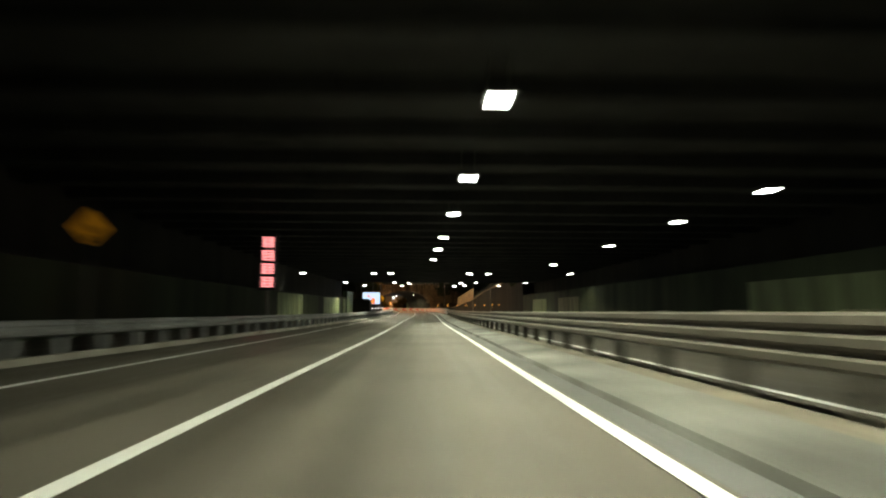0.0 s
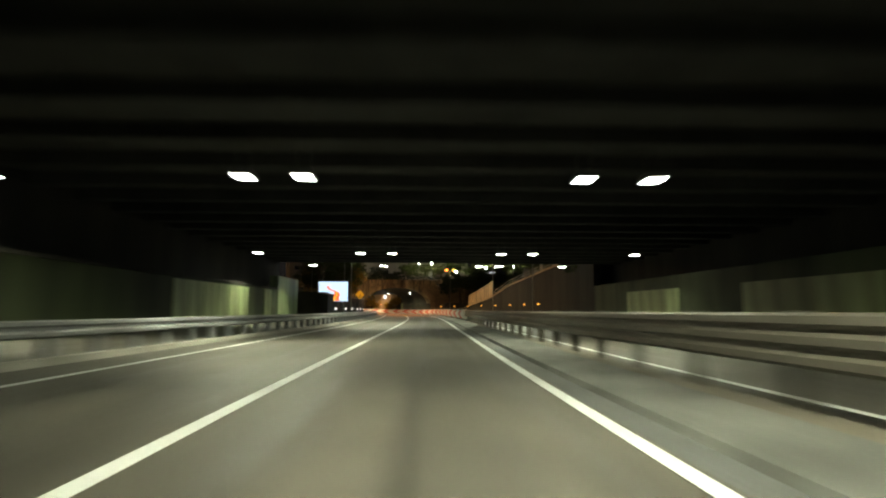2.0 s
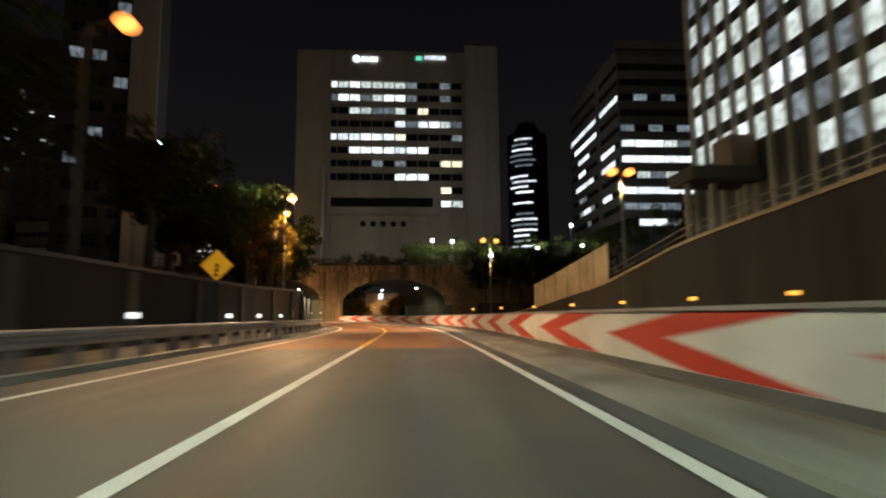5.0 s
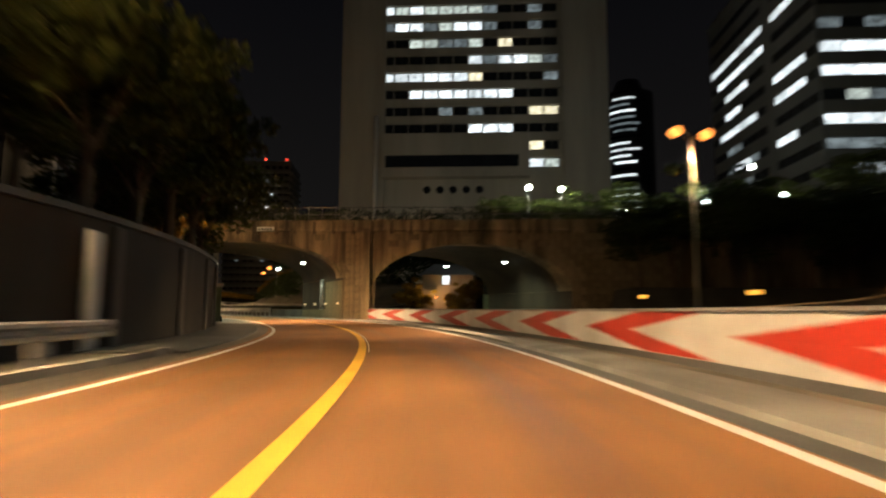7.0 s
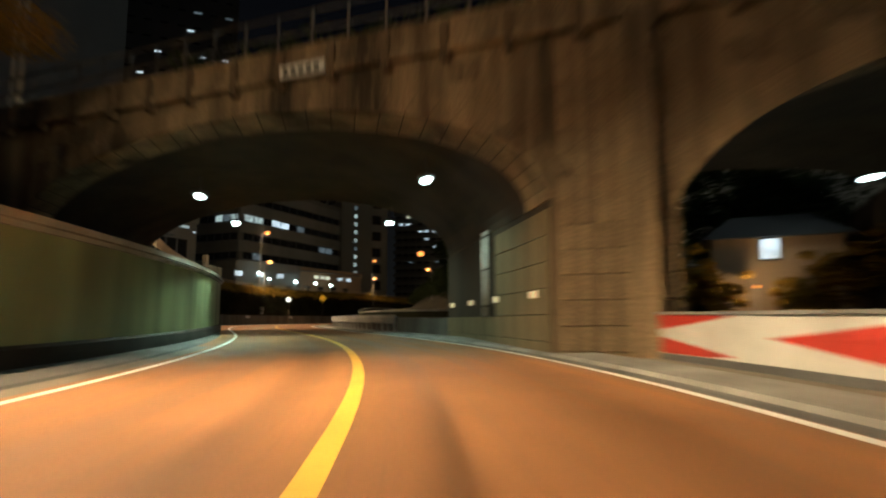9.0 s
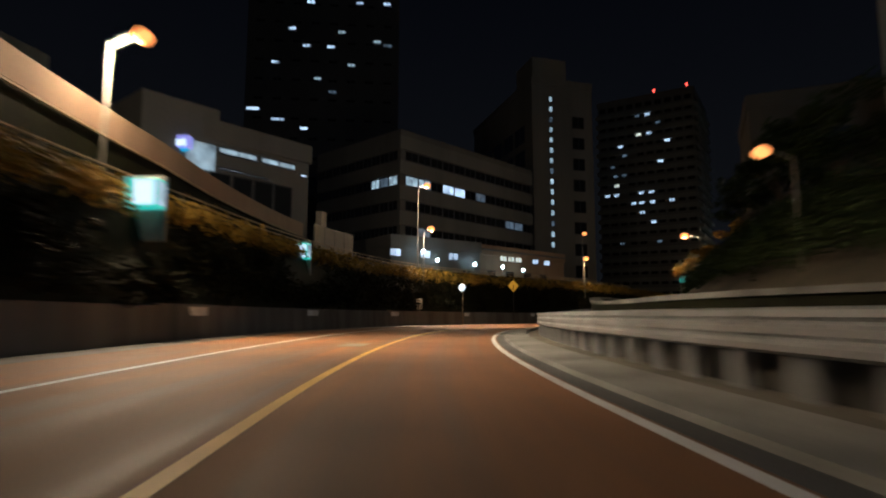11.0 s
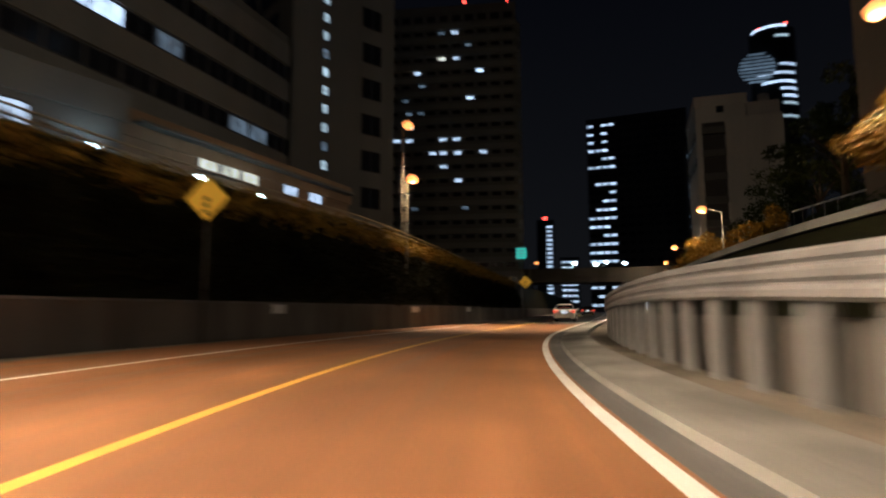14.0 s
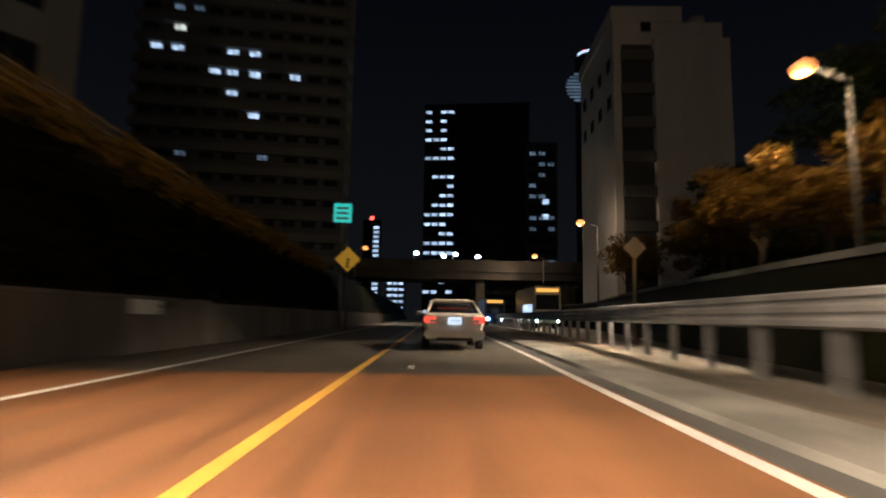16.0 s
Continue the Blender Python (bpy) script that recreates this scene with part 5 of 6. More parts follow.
# round tower with a glowing disc near its top, far beyond the bank
R2 = thing("tower", "far round dark tower with lit rings and a striped disc", "building", pose(21.0, 692.5, 0))
b = bmesh.new()
bmesh.ops.create_cone(b, cap_ends=True, segments=28, radius1=14.0, radius2=14.0, depth=194)
bmesh.ops.translate(b, vec=(0, 0, 97), verts=b.verts)
part("wall", b, "bldg_dark", R2)
for r, (z, a0, a1, c) in enumerate(((193, 200, 300, "win_white"), (186, 268, 305, "win_soft"), (166, 275, 325, "win_white"), (160, 215, 320, "win_white"), (154, 230, 320, "win_white"), (149, 275, 325, "win_white"), (144, 280, 325, "win_white"), (139, 280, 325, "win_soft"), (130, 260, 325, "win_soft"))):
    b = bmesh.new()
    k = 9
    low, high = [], []
    for i in range(k + 1):
        q = radians(a0 + (a1 - a0) * i / k)
        low.append(b.verts.new((14.15 * math.cos(q), 14.15 * math.sin(q), z)))
        high.append(b.verts.new((14.15 * math.cos(q), 14.15 * math.sin(q), z + 1.9)))
    for i in range(k):
        b.faces.new((low[i], low[i + 1], high[i + 1], high[i]))
    part("window_band", b, c, R2)
for k in range(9):
    z = -9.6 + k * 2.4
    w_ = math.sqrt(max(0.5, 121 - z * z))
    b = bmesh.new()
    box(b, -w_, w_, -0.3, 0.3, z - 0.7, z + 0.7)
    part("sign_bar", b, "win_dim", R2, "dim glowing bar of a striped round sign", pose(-12.5, -16.0, 165))
b = bmesh.new()
for x, z in ((-9, 196), (8, 198)):
    rod(b, (x, -6, 193), (x, -6, z), 0.2)
    box(b, x - 0.6, x + 0.6, -6.6, -5.4, z, z + 1.1)
part("warning_light", b, "lamp_red", R2, "red warning lights")
F = building("small far block with lit storeys", 58.0, 330.0, 10, 16, 12, 42, "bldg_dark")
for r in range(4):
    windows(F, [(2 + c * 3.2, 38 - r * 4.5, "W" if brng.random() < 0.7 else "K") for c in range(4)], w=2.8, h=1.4)
# dim tower above the left trees
L1 = building("dim concrete tower above the trees", -56.0, 188.0, 20, 13, 14, 62, "bldg_dark")
for r in range(12):
    windows(L1, [(2 + c * 3, 56 - r * 4, "D" if brng.random() < 0.12 else "K") for c in range(4)], w=2, h=1.8)

b = bmesh.new()
box(b, 9.2, 13.1, -0.9, 0.0, -0.6, 62.3)
bevelled(b, 0.06)
part("stair_shaft", b, "bldg_pale", L1, "pale concrete stair shaft")

# building with lit window bands above the bank
w0, w1 = at(253.6, -19.2), at(260.3, -15.6)
Wb = building("low grey building with lit window bands above the bank", w0.x, w0.y, math.degrees(math.atan2(w1.y - w0.y, w1.x - w0.x)), (w1 - w0).length, 10.0, 14.6, "bldg_grey", base=4)
windows(Wb, [(2.48, 12.83, "S"), (5.82, 12.83, "S")], w=3.05, h=0.52, bars=1)
windows(Wb, [(1.2 + c * 1.7, 8.6, "K") for c in range(4)], w=1.6, h=2.9, bars=0)
windows(Wb, [(1.95, 11.72, "W"), (4.0, 11.66, "S")], w=1.95, h=0.2, bars=0)
windows(Wb, [(8.15, 12.45, "W")], w=0.7, h=0.3, bars=0)
b = bmesh.new()
box(b, -4.2, 1.0, 0.02, 9.0, 4.0, 15.9)
bevelled(b, 0.05)
wing = part("side_wing", b, "bldg_grey", Wb)
b = bmesh.new()
box(b, -1.3, 0.72, -0.12, -0.01, 11.5, 13.3)
bevelled(b, 0.02)
part("lit_shopfront", b, "win_soft", wing, "bright white shopfront panel")
w2 = at(246, -34)
Wc = building("dim grey block behind the low building", w2.x, w2.y, heading(250) + 90, 11.0, 10.0, 21.0, "bldg_mid", base=4)
windows(Wc, [(2 + c * 3, 17 - r * 3.4, "K") for c in range(3) for r in range(2)], w=2.2, h=1.6)
# low office building along the bank
LB = building("long low office building with white floor bands and dark windows", -96.6, 264.2, 90.9, 32.5, 20.0, 28.0, "bldg_mid")
LIT = {(1, 0): "S", (1, 1): "S", (1, 3): "W", (1, 4): "W", (1, 6): "D", (2, 9): "D", (2, 10): "D", (3, 1): "D"}
for r in range(6):
    z = 24.1 - r * 3.65
    windows(LB, [(2.2 + c * 2.62, z, LIT[r, c] if (r, c) in LIT else "K") for c in range(12)], w=2.5, h=1.43)
    windows(LB, [(1.0 + c * 1.95, z, ("D" if c == 8 else "S") if (r == 1 and c > 6) else "K") for c in range(10)], "left", w=1.85, h=1.43)
    b = bmesh.new()
    box(b, -0.25, 32.7, -0.25, 0, z + 1.5, z + 3.5)
    part("floor_band", b, "bldg_grey", LB)
    b = bmesh.new()
    box(b, -0.25, 0, 0.004, 20.0, z + 1.5, z + 3.5)
    part("floor_band", b, "bldg_mid", LB)
# slab behind it
SL = building("tall pale slab with a lit stair window column", -98.8, 300.0, 60.0, 13.0, 34.0, 47.6, "bldg_grey")
windows(SL, [(3.9, 43.4 - r * 2.05, "D" if r % 5 == 2 else "S") for r in range(17)], w=0.8, h=1.15, bars=0)
windows(SL, [(9.8, 38.5 - r * 4.2, "K") for r in range(9)], w=2.6, h=2.4)
b = bmesh.new()
box(b, 0.3, 7.6, 0.3, 8.0, 47.7, 52.4)
bevelled(b, 0.05)
part("lift_house", b, "bldg_grey", SL)
windows(SL, [(4 + c * 6, 36 - r * 5.0, "K") for c in range(5) for r in range(6)], "left", w=5.0, h=3.6)
# tower with scattered lights
TW = building("tall dark apartment tower with scattered lit windows", -107.98, 342.34, 12.0, 23.0, 20.0, 56.0, "bldg_mid")
LIT = {(1.9, 0): "W", (4.2, 0): "W", (4.3, 1): "Y", (6.2, 2): "D", (4.1, 2): "D", (15.0, 3): "W", (6.5, 4): "D", (10.2, 0): "W", (12.6, 0): "W", (8.3, -1): "W",
       (10.2, -1): "W", (12.7, -1): "W", (17.2, -1): "W", (10.3, -2): "W", (12.8, -3): "W", (5.5, 5): "W", (12.6, 6): "W", (10.0, 6): "Y", (16.7, 5): "W",
       (12.3, 8): "W", (14.7, 7): "D", (9.9, 8): "D", (3.4, 3): "D", (5.2, -5): "D", (14.0, -5): "D"}
for k in range(-11, 10):
    z = 31.5 + 2.45 * k
    lit = [(x, z + brng.uniform(-0.08, 0.08), LIT[x, f]) for x, f in LIT if f == k]
    wide = [q for q in lit if q[2] != "D"]
    windows(TW, wide, w=1.35, h=1.35)
    windows(TW, [q for q in lit if q[2] == "D"], w=1.2, h=0.75)
    windows(TW, [(1.2 + c * 2.28, z, "K") for c in range(10) if all(abs(1.2 + c * 2.28 - q[0]) > 1.7 for q in lit)], w=1.6, h=1.25)
    windows(TW, [(1.8 + c * 2.95, z, "K") for c in range(6)], "right", w=1.7, h=1.2)
    b = bmesh.new()
    box(b, -0.3, 23.3, -0.95, -0.02, z - 1.72, z - 1.58)
    box(b, -0.3, 23.3, -0.95, -0.85, z - 1.58, z - 0.78)
    part("balcony", b, "bldg_grey", TW)
    b = bmesh.new()
    box(b, 23.02, 23.9, 0.3, 19.6, z - 1.72, z - 0.85)
    part("balcony", b, "bldg_grey", TW)
for x in (14.0, 21.6):
    b = bmesh.new()
    rod(b, (x, 0.3, 56), (x, 0.3, 57.3), 0.06)
    box(b, x - 0.2, x + 0.2, 0.1, 0.5, 57.2, 57.5)
    part("warning_light", b, "lamp_red", TW, "red warning light on the roof")
# dark tower and its lit edge
T2 = building("tall black office tower with one lit edge", -86.0, 478.0, -4, 36, 30, 76, "bldg_dark")
for r in range(22):
    z = 73 - r * 3.3
    k = brng.random()
    windows(T2, [(1.4 + c * 2.6, z, "W" if brng.random() < (0.9 if r in (11, 12, 14, 15, 16) else 0.55) else "K") for c in range(4)], w=2.2, h=1.2, bars=0)
    windows(T2, [(12.5 + c * 3.2, z, "K") for c in range(7)], w=2.4, h=1.5, bars=0)
T3 = building("thin far tower with a lit edge", -146, 695, 8, 13, 12, 72, "bldg_dark")
windows(T3, [(9.5, 66 - r * 3.4, "W") for r in range(16)], w=4.0, h=2.0, bars=0)
b = bmesh.new()
box(b, 5, 7.5, 0, 1, 72, 75)
part("warning_light", b, "lamp_red", T3, "red warning light")
T4 = building("far low block with lit windows", -128, 690, 8, 14, 12, 42, "bldg_dark")
windows(T4, [(3 + c * 4, 38 - r * 4.2, "W" if brng.random() < 0.8 else "K") for c in range(3) for r in range(8)], w=3.2, h=1.8, bars=0)
# grey-white building on the right bank
RB = building("plain grey-white building with balconies and a stepped roof", -58.4, 330.7, 1.0, 5.9, 13.0, 29.0, "bldg_white")
b = bmesh.new()
box(b, 3.4, 9.9, -0.6, 12.5, -0.6, 26.4)
bevelled(b, 0.05)
part("annex", b, "bldg_white", RB)
b = bmesh.new()
box(b, 6.1, 9.8, 0.5, 6, 26.4, 28.4)
bevelled(b, 0.03)
part("roof_house", b, "bldg_white", RB)
b = bmesh.new()
rod(b, (8.4, 2.5, 28.4), (8.4, 2.5, 29.8), 0.7, 0.7, 14)
part("water_tank", b, "bldg_white", RB)
# no real hollow: a flat dark sheet stands for the recess in shade
b = bmesh.new()
box(b, 0.7, 3.35, -0.05, 0.0, 0.0, 26.0)
part("recess_shade_panel", b, "bldg_dark", RB, "flat dark panel for the shaded recess behind the balconies")
for r in range(8):
    b = bmesh.new()
    box(b, 0.65, 3.38, -0.55, -0.055, 24.4 - r * 3.0, 25.3 - r * 3.0)
    part("balcony", b, "bldg_mid", RB)
windows(RB, [(2.9, 27.2, "K")], w=0.9, h=1.2, bars=0)
windows(RB, [(2 + c * 3.2, 24 - r * 3.4, "K") for c in range(4) for r in range(2)], "left", w=1.2, h=1.2, bars=0)
RC = building("pale slim tower with lit windows far behind", -51.5, 470.0, 0, 10, 12, 60, "bldg_grey")
windows(RC, [(6.2, 39.6, "W"), (6.2, 34.6, "W")], w=2.2, h=1.9)
windows(RC, [(2 + c * 3, 56 - r * 3.6, "D" if brng.random() < 0.4 else "K") for c in range(3) for r in range(12)], w=2.2, h=1.4)
# brown building on the right bank near the bend
RD = building("dim brown block above the planted bank", -52.0, 268.0, 20.0, 20.0, 12.0, 22.0, "bldg_brown", base=3)
windows(RD, [(3 + c * 4, 17 - r * 4, "K") for c in range(4) for r in range(2)], w=2.4, h=1.6)
# tall dark block far left
LD = building("tall dark block with a few lit windows", -140.0, 262.0, 50.0, 30.0, 24.0, 90.0, "bldg_dark")
windows(LD, [(2.5 + c * 3.6, 84 - r * 4.0, "D" if brng.random() < 0.03 else "K") for c in range(8) for r in range(16)], w=1.8, h=0.7)
windows(LD, [(1.6, 41.8, "W"), (6.4, 39.8, "W")], w=2.6, h=0.7, bars=2)
windows(LD, [(8.7, 58.7, "W"), (11.6, 55.2, "W"), (16.4, 55.2, "W"), (5.6, 51.5, "W"), (13.9, 48.4, "S"), (11.5, 38.1, "W"), (2.4, 34.6, "D"), (16.9, 45.8, "D"), (20.5, 51.5, "S"), (19.1, 71.1, "W"), (22.0, 64.8, "W"), (27.5, 64.9, "W"), (12.2, 64.5, "W"), (18.5, 58.4, "S"), (25.6, 56.7, "S")], w=1.6, h=0.7)
# houses along the crest with lit windows
H = building("low grey house with three lit windows behind the railing", -89.0, 256.0, 80, 14, 6, 11.2, "bldg_mid", base=3)
windows(H, [(0.6 + i * 4.4, 9.0, "W") for i in range(3)], w=1.6, h=1.0)
windows(H, [(2.8 + i * 4.4, 6.6, "K") for i in range(3)], w=1.6, h=1.2)
H = building("low tan house with a row of lit windows behind the railing", -88.7, 271.5, 86.5, 20.5, 6, 11.4, "house_tan", base=3)
windows(H, [(5.6, 9.75, "Y"), (7.3, 9.75, "Y"), (9.0, 9.75, "Y"), (13.0, 9.75, "W"), (15.9, 9.75, "W")], w=1.5, h=0.95)
windows(H, [(3.0 + i * 4.0, 7.0, "K") for i in range(4)], w=1.8, h=1.3)
b = bmesh.new()
box(b, 0.5, 20.0, -0.9, -0.3, 11.1, 11.25)
part("eave", b, "bldg_mid", H)

HA = building("small tan gabled house with one lit window behind the arch", -15.0, 219.0, 0, 6.5, 4.0, 6.2, "house_tan", roof=False)
windows(HA, [(3.0, 4.75, "W")], w=1.0, h=1.3)
b = bmesh.new()
f = [b.verts.new(v) for v in ((-0.5, -0.5, 6.05), (7.0, -0.5, 6.05), (7.0, 4.5, 6.05), (-0.5, 4.5, 6.05), (1.2, 2.0, 7.6), (5.3, 2.0, 7.6))]
for q in ((0, 1, 5, 4), (2, 3, 4, 5), (1, 2, 5), (3, 0, 4), (3, 2, 1, 0)):
    b.faces.new([f[i] for i in q])
part("roof", b, "bldg_dark", HA, "hipped tiled roof")
# added trees that screen the bright block and keep the arch view dark
for x, y, h, sp in ((-21, 229, 14, 4.6), (-14, 231, 15, 5.0), (-9.5, 229, 13, 4.4), (-28, 231, 13, 4.6)):
    tree(x, y, -0.6, h, sp, "tall leafy tree added as a dark screen behind the small house", 900 + int(-x), "leaf_dark", 60)
# overpass ahead with its tunnel
OV = thing("overpass", "dark concrete overpass crossing the road", "bridge", stand(384, 6, 0), kind="structure")
b = bmesh.new()
box(b, -34, 34, -4, 6, 6.0, 7.6)
box(b, -34, 34, -4.3, -4, 7.0, 8.6)
part("deck", b, "dark_concrete", OV)
for x in (-15.5, 2.5, 15.0):
    b = bmesh.new()
    box(b, x - 0.6, x + 0.6, -3.5, 5.5, -0.4, 6.0)
    bevelled(b, 0.05)
    part("pier", b, "dark_concrete", OV)

# ---- signs ----
def diamond(s, d, h, label, size=0.62, face="sign_yellow", look_="glowing yellow diamond plate"):
    t = thing("warning_sign", label, "road sign", stand(s, d, 0), "diamond signs")
    b = bmesh.new()
    rod(b, (0, 0, 0), (0, 0, h + 0.3), 0.04, 0.04, 8)
    part("post", b, "steel_dark", t)
    b = bmesh.new()
    box(b, -size, size, -0.07, -0.045, -size, size)
    bevelled(b, 0.01)
    q = pose(0, 0, h, 0, 45, 0)
    plate = part("plate", b, face, t, look_, q)
    b = bmesh.new()
    for k in (-1, 0, 1):
        box(b, -0.08 + k * 0.02, 0.08 + k * 0.02, -0.086, -0.073, -0.3 + k * 0.2, -0.14 + k * 0.2)
    part("symbol", b, "black", plate, "black bend symbol", pose(0, 0, 0, 0, -45, 0))


diamond(12.3, -7.0, 2.65, "dim yellow diamond warning sign on a pole", 0.30, "sign_dim", "dull yellow diamond plate")
diamond(132, -8.4, 3.15, "yellow diamond bend warning sign on a pole before the retaining wall", 0.48)
diamond(286.3, -8.5, 4.4, "yellow diamond warning sign standing in the hedge", 0.5)
diamond(334, -3.9, 4.0, "yellow diamond warning sign standing on the bank", 0.5)

bb = thing("display_board", "glowing blue display board showing an orange winding road", "sign", stand(105, -9.6, 0))
b = bmesh.new()
box(b, -1.62, 1.62, 0, 0.22, 1.7, 3.95)
bevelled(b, 0.02)
part("cabinet", b, "steel_dark", bb)
b = bmesh.new()
box(b, -1.52, 1.52, -0.02, 0.0, 1.8, 3.85)
scr = part("screen", b, "screen_blue", bb)
b = bmesh.new()
pts = [(-0.55, 1.85, 1.25), (-0.35, 2.15, 0.95), (0.15, 2.5, 0.62), (0.05, 2.8, 0.45), (-0.55, 3.05, 0.34), (-0.75, 3.3, 0.24), (-0.3, 3.5, 0.14)]
rows = [(b.verts.new((x, -0.03, z)), b.verts.new((x + w_, -0.03, z))) for x, z, w_ in pts]
for a, c in zip(rows, rows[1:]):
    b.faces.new((a[0], a[1], c[1], c[0]))
part("winding_road", b, "screen_orange", scr)
b = bmesh.new()
rows = [(b.verts.new((x + w_ * 0.42, -0.036, z)), b.verts.new((x + w_ * 0.58, -0.036, z))) for x, z, w_ in pts[:4]]
for a, c in zip(rows, rows[1:]):
    b.faces.new((a[0], a[1], c[1], c[0]))
part("road_line", b, "screen_yellow", scr)
for x in (-1.0, 1.0):
    b = bmesh.new()
    rod(b, (x, 0.12, 0), (x, 0.12, 1.75), 0.09, 0.09, 8)
    part("leg", b, "pole", bb)

led = thing("message_sign", "narrow upright message sign with glowing red characters", "sign", stand(27.2, -7.3, 0))
b = bmesh.new()
box(b, -0.42, 0.42, 0, 0.2, 1.9, 4.6)
bevelled(b, 0.02)
part("cabinet", b, "black", led)
for k in range(4):
    b = bmesh.new()
    z = 2.05 + k * 0.62
    for j in range(4):
        box(b, -0.27, 0.27, -0.015, -0.002, z + j * 0.13, z + j * 0.13 + 0.06)
    box(b, -0.2, -0.12, -0.018, -0.003, z, z + 0.45)
    box(b, 0.12, 0.2, -0.018, -0.003, z, z + 0.45)
    part("character", b, "led_red", led)
b = bmesh.new()
rod(b, (0, 0.1, 0), (0, 0.1, 1.95), 0.09, 0.09, 8)
part("post", b, "pole", led)

gs = thing("green_sign", "small glowing green direction sign on a pole", "road sign", stand(341, -5.2, 0))
b = bmesh.new()
rod(b, (0, 0.1, 0), (0, 0.1, 8.3), 0.08, 0.06, 8)
part("post", b, "pole", gs)
b = bmesh.new()
box(b, -0.6, 0.6, -0.05, 0.05, 7.2, 8.5)
bevelled(b, 0.01)
pl = part("plate", b, "win_green", gs)
b = bmesh.new()
for k in range(3):
    box(b, -0.4, 0.4, -0.062, -0.052, 7.4 + k * 0.35, 7.55 + k * 0.35)
part("writing", b, "panel_white", pl)

mir = thing("round_mirror", "round traffic mirror on an orange post, its pale plate set glowing", "mirror", stand(276.9, -9.75, 0))
b = bmesh.new()
rod(b, (0, 0.1, 0), (0, 0.1, 3.9), 0.038, 0.038, 8)
part("post", b, "fence", mir)
b = bmesh.new()
bmesh.ops.create_cone(b, cap_ends=True, segments=20, radius1=0.38, radius2=0.35, depth=0.1)
bmesh.ops.rotate(b, cent=(0, 0, 0), matrix=Matrix.Rotation(radians(90), 3, "X"), verts=b.verts)
# mirror plate is given its own glow for the light it reflects
part("plate", b, "lamp_small", mir, place=pose(0, -0.1, 3.8))

def light_box(s, d, label):
    gb = thing("light_box", label, "sign", stand(s, d, 0), "light boxes")
    b = bmesh.new()
    box(b, -0.54, 0.54, -0.3, 0.3, 4.48, 5.5)
    bevelled(b, 0.03)
    part("cabinet", b, "win_green", gb)
    b = bmesh.new()
    box(b, -0.2, 0.47, -0.33, -0.305, 4.58, 5.4)
    part("screen", b, "lamp_small", gb)
    b = bmesh.new()
    box(b, 0.542, 0.565, -0.25, 0.25, 4.58, 5.4)
    part("side_screen", b, "win_soft", gb)
    b = bmesh.new()
    box(b, -1.1, 0.5, 0.305, 0.5, 3.4, 5.7)
    bevelled(b, 0.02)
    part("niche", b, "concrete", gb)


light_box(254.3, -12.3, "glowing white light box with a green rim in a concrete niche")
light_box(238.2, -10.5, "glowing pale light box with a green rim on the dark bank")

ws = thing("roof_sign", "glowing pale violet box sign on a bracket", "sign", stand(252.4, -20.0, 0))
b = bmesh.new()
box(b, -0.7, 0.7, -0.3, 0.3, 11.7, 12.5)
bevelled(b, 0.03)
cabinet = part("cabinet", b, "win_violet", ws)
b = bmesh.new()
box(b, -0.1, 0.62, -0.325, -0.303, 11.8, 12.2)
part("screen", b, "lamp_small", cabinet, "bright white sign panel")
b = bmesh.new()
for k in range(3):
    box(b, 0.05 + k * 0.2, 0.18 + k * 0.2, -0.1, 0.1, 11.5, 11.66)
part("writing", b, "screen_cyan", ws, "small glowing cyan characters")
b = bmesh.new()
rod(b, (0, 0, 5.5), (0, 0, 11.7), 0.08)
part("post", b, "pole", ws)

wp = thing("marker_post", "short white marker plate with a dark band on a pole", "post", stand(269.9, WALL_L(269.9) - 0.15, 0))
b = bmesh.new()
rod(b, (0, 0, 0.4), (0, 0, 1.55), 0.04, 0.04, 8)
part("pole", b, "pole", wp)
b = bmesh.new()
box(b, -0.28, 0.28, -0.06, 0.06, 1.5, 2.45)
bevelled(b, 0.02)
post = part("post", b, "panel_white", wp)
b = bmesh.new()
box(b, -0.27, 0.27, -0.075, -0.062, 1.95, 2.03)
part("band", b, "steel_dark", post)

t = thing("road_sign", "diamond road sign seen from behind on a stout post", "road sign", stand(327.7, 9.9, 0))
b = bmesh.new()
rod(b, (0, 0, 0), (0, 0, 4.0), 0.09, 0.08, 8)
part("post", b, "fence", t)
b = bmesh.new()
box(b, -0.38, 0.38, -0.05, -0.02, -0.38, 0.38)
bevelled(b, 0.01)
part("plate", b, "fence", t, "dull back of the plate", pose(0, -0.09, 4.2, 0, 45, 0))
hr = thing("hand_rail", "pale steel hand rail climbing the dark bank", "railing")
for k in range(8):
    s = 297 + k * 1.9
    b = bmesh.new()
    rod(b, at(s, WALL_R(s) + 2.0, ground_right(s, WALL_R(s) + 2.0) - 0.2), at(s, WALL_R(s) + 2.0, 6.05 + k * 0.14), 0.025, 0.025, 6)
    part("post", b, "pole", hr)
b = bmesh.new()
rod(b, at(296.6, WALL_R(296.6) + 2.0, 6.03), at(310.6, WALL_R(310.6) + 2.0, 7.06), 0.045, 0.045, 8)
part("bar", b, "panel_white", hr)

# small marker lamps along the walls
def marker(s, d, h, material, label, turn=0.0):
    t = thing("marker_lamp", label, "lamp", stand(s, d, h, turn), "marker lamps")
    b = bmesh.new()
    box(b, -0.08, 0.08, -0.28, 0.28, -0.09, 0.09)
    bevelled(b, 0.02)
    part("lens", b, material, t)
    b = bmesh.new()
    box(b, -0.1, 0.1, -0.32, 0.32, 0.092, 0.12)
    part("hood", b, "steel_dark", t)


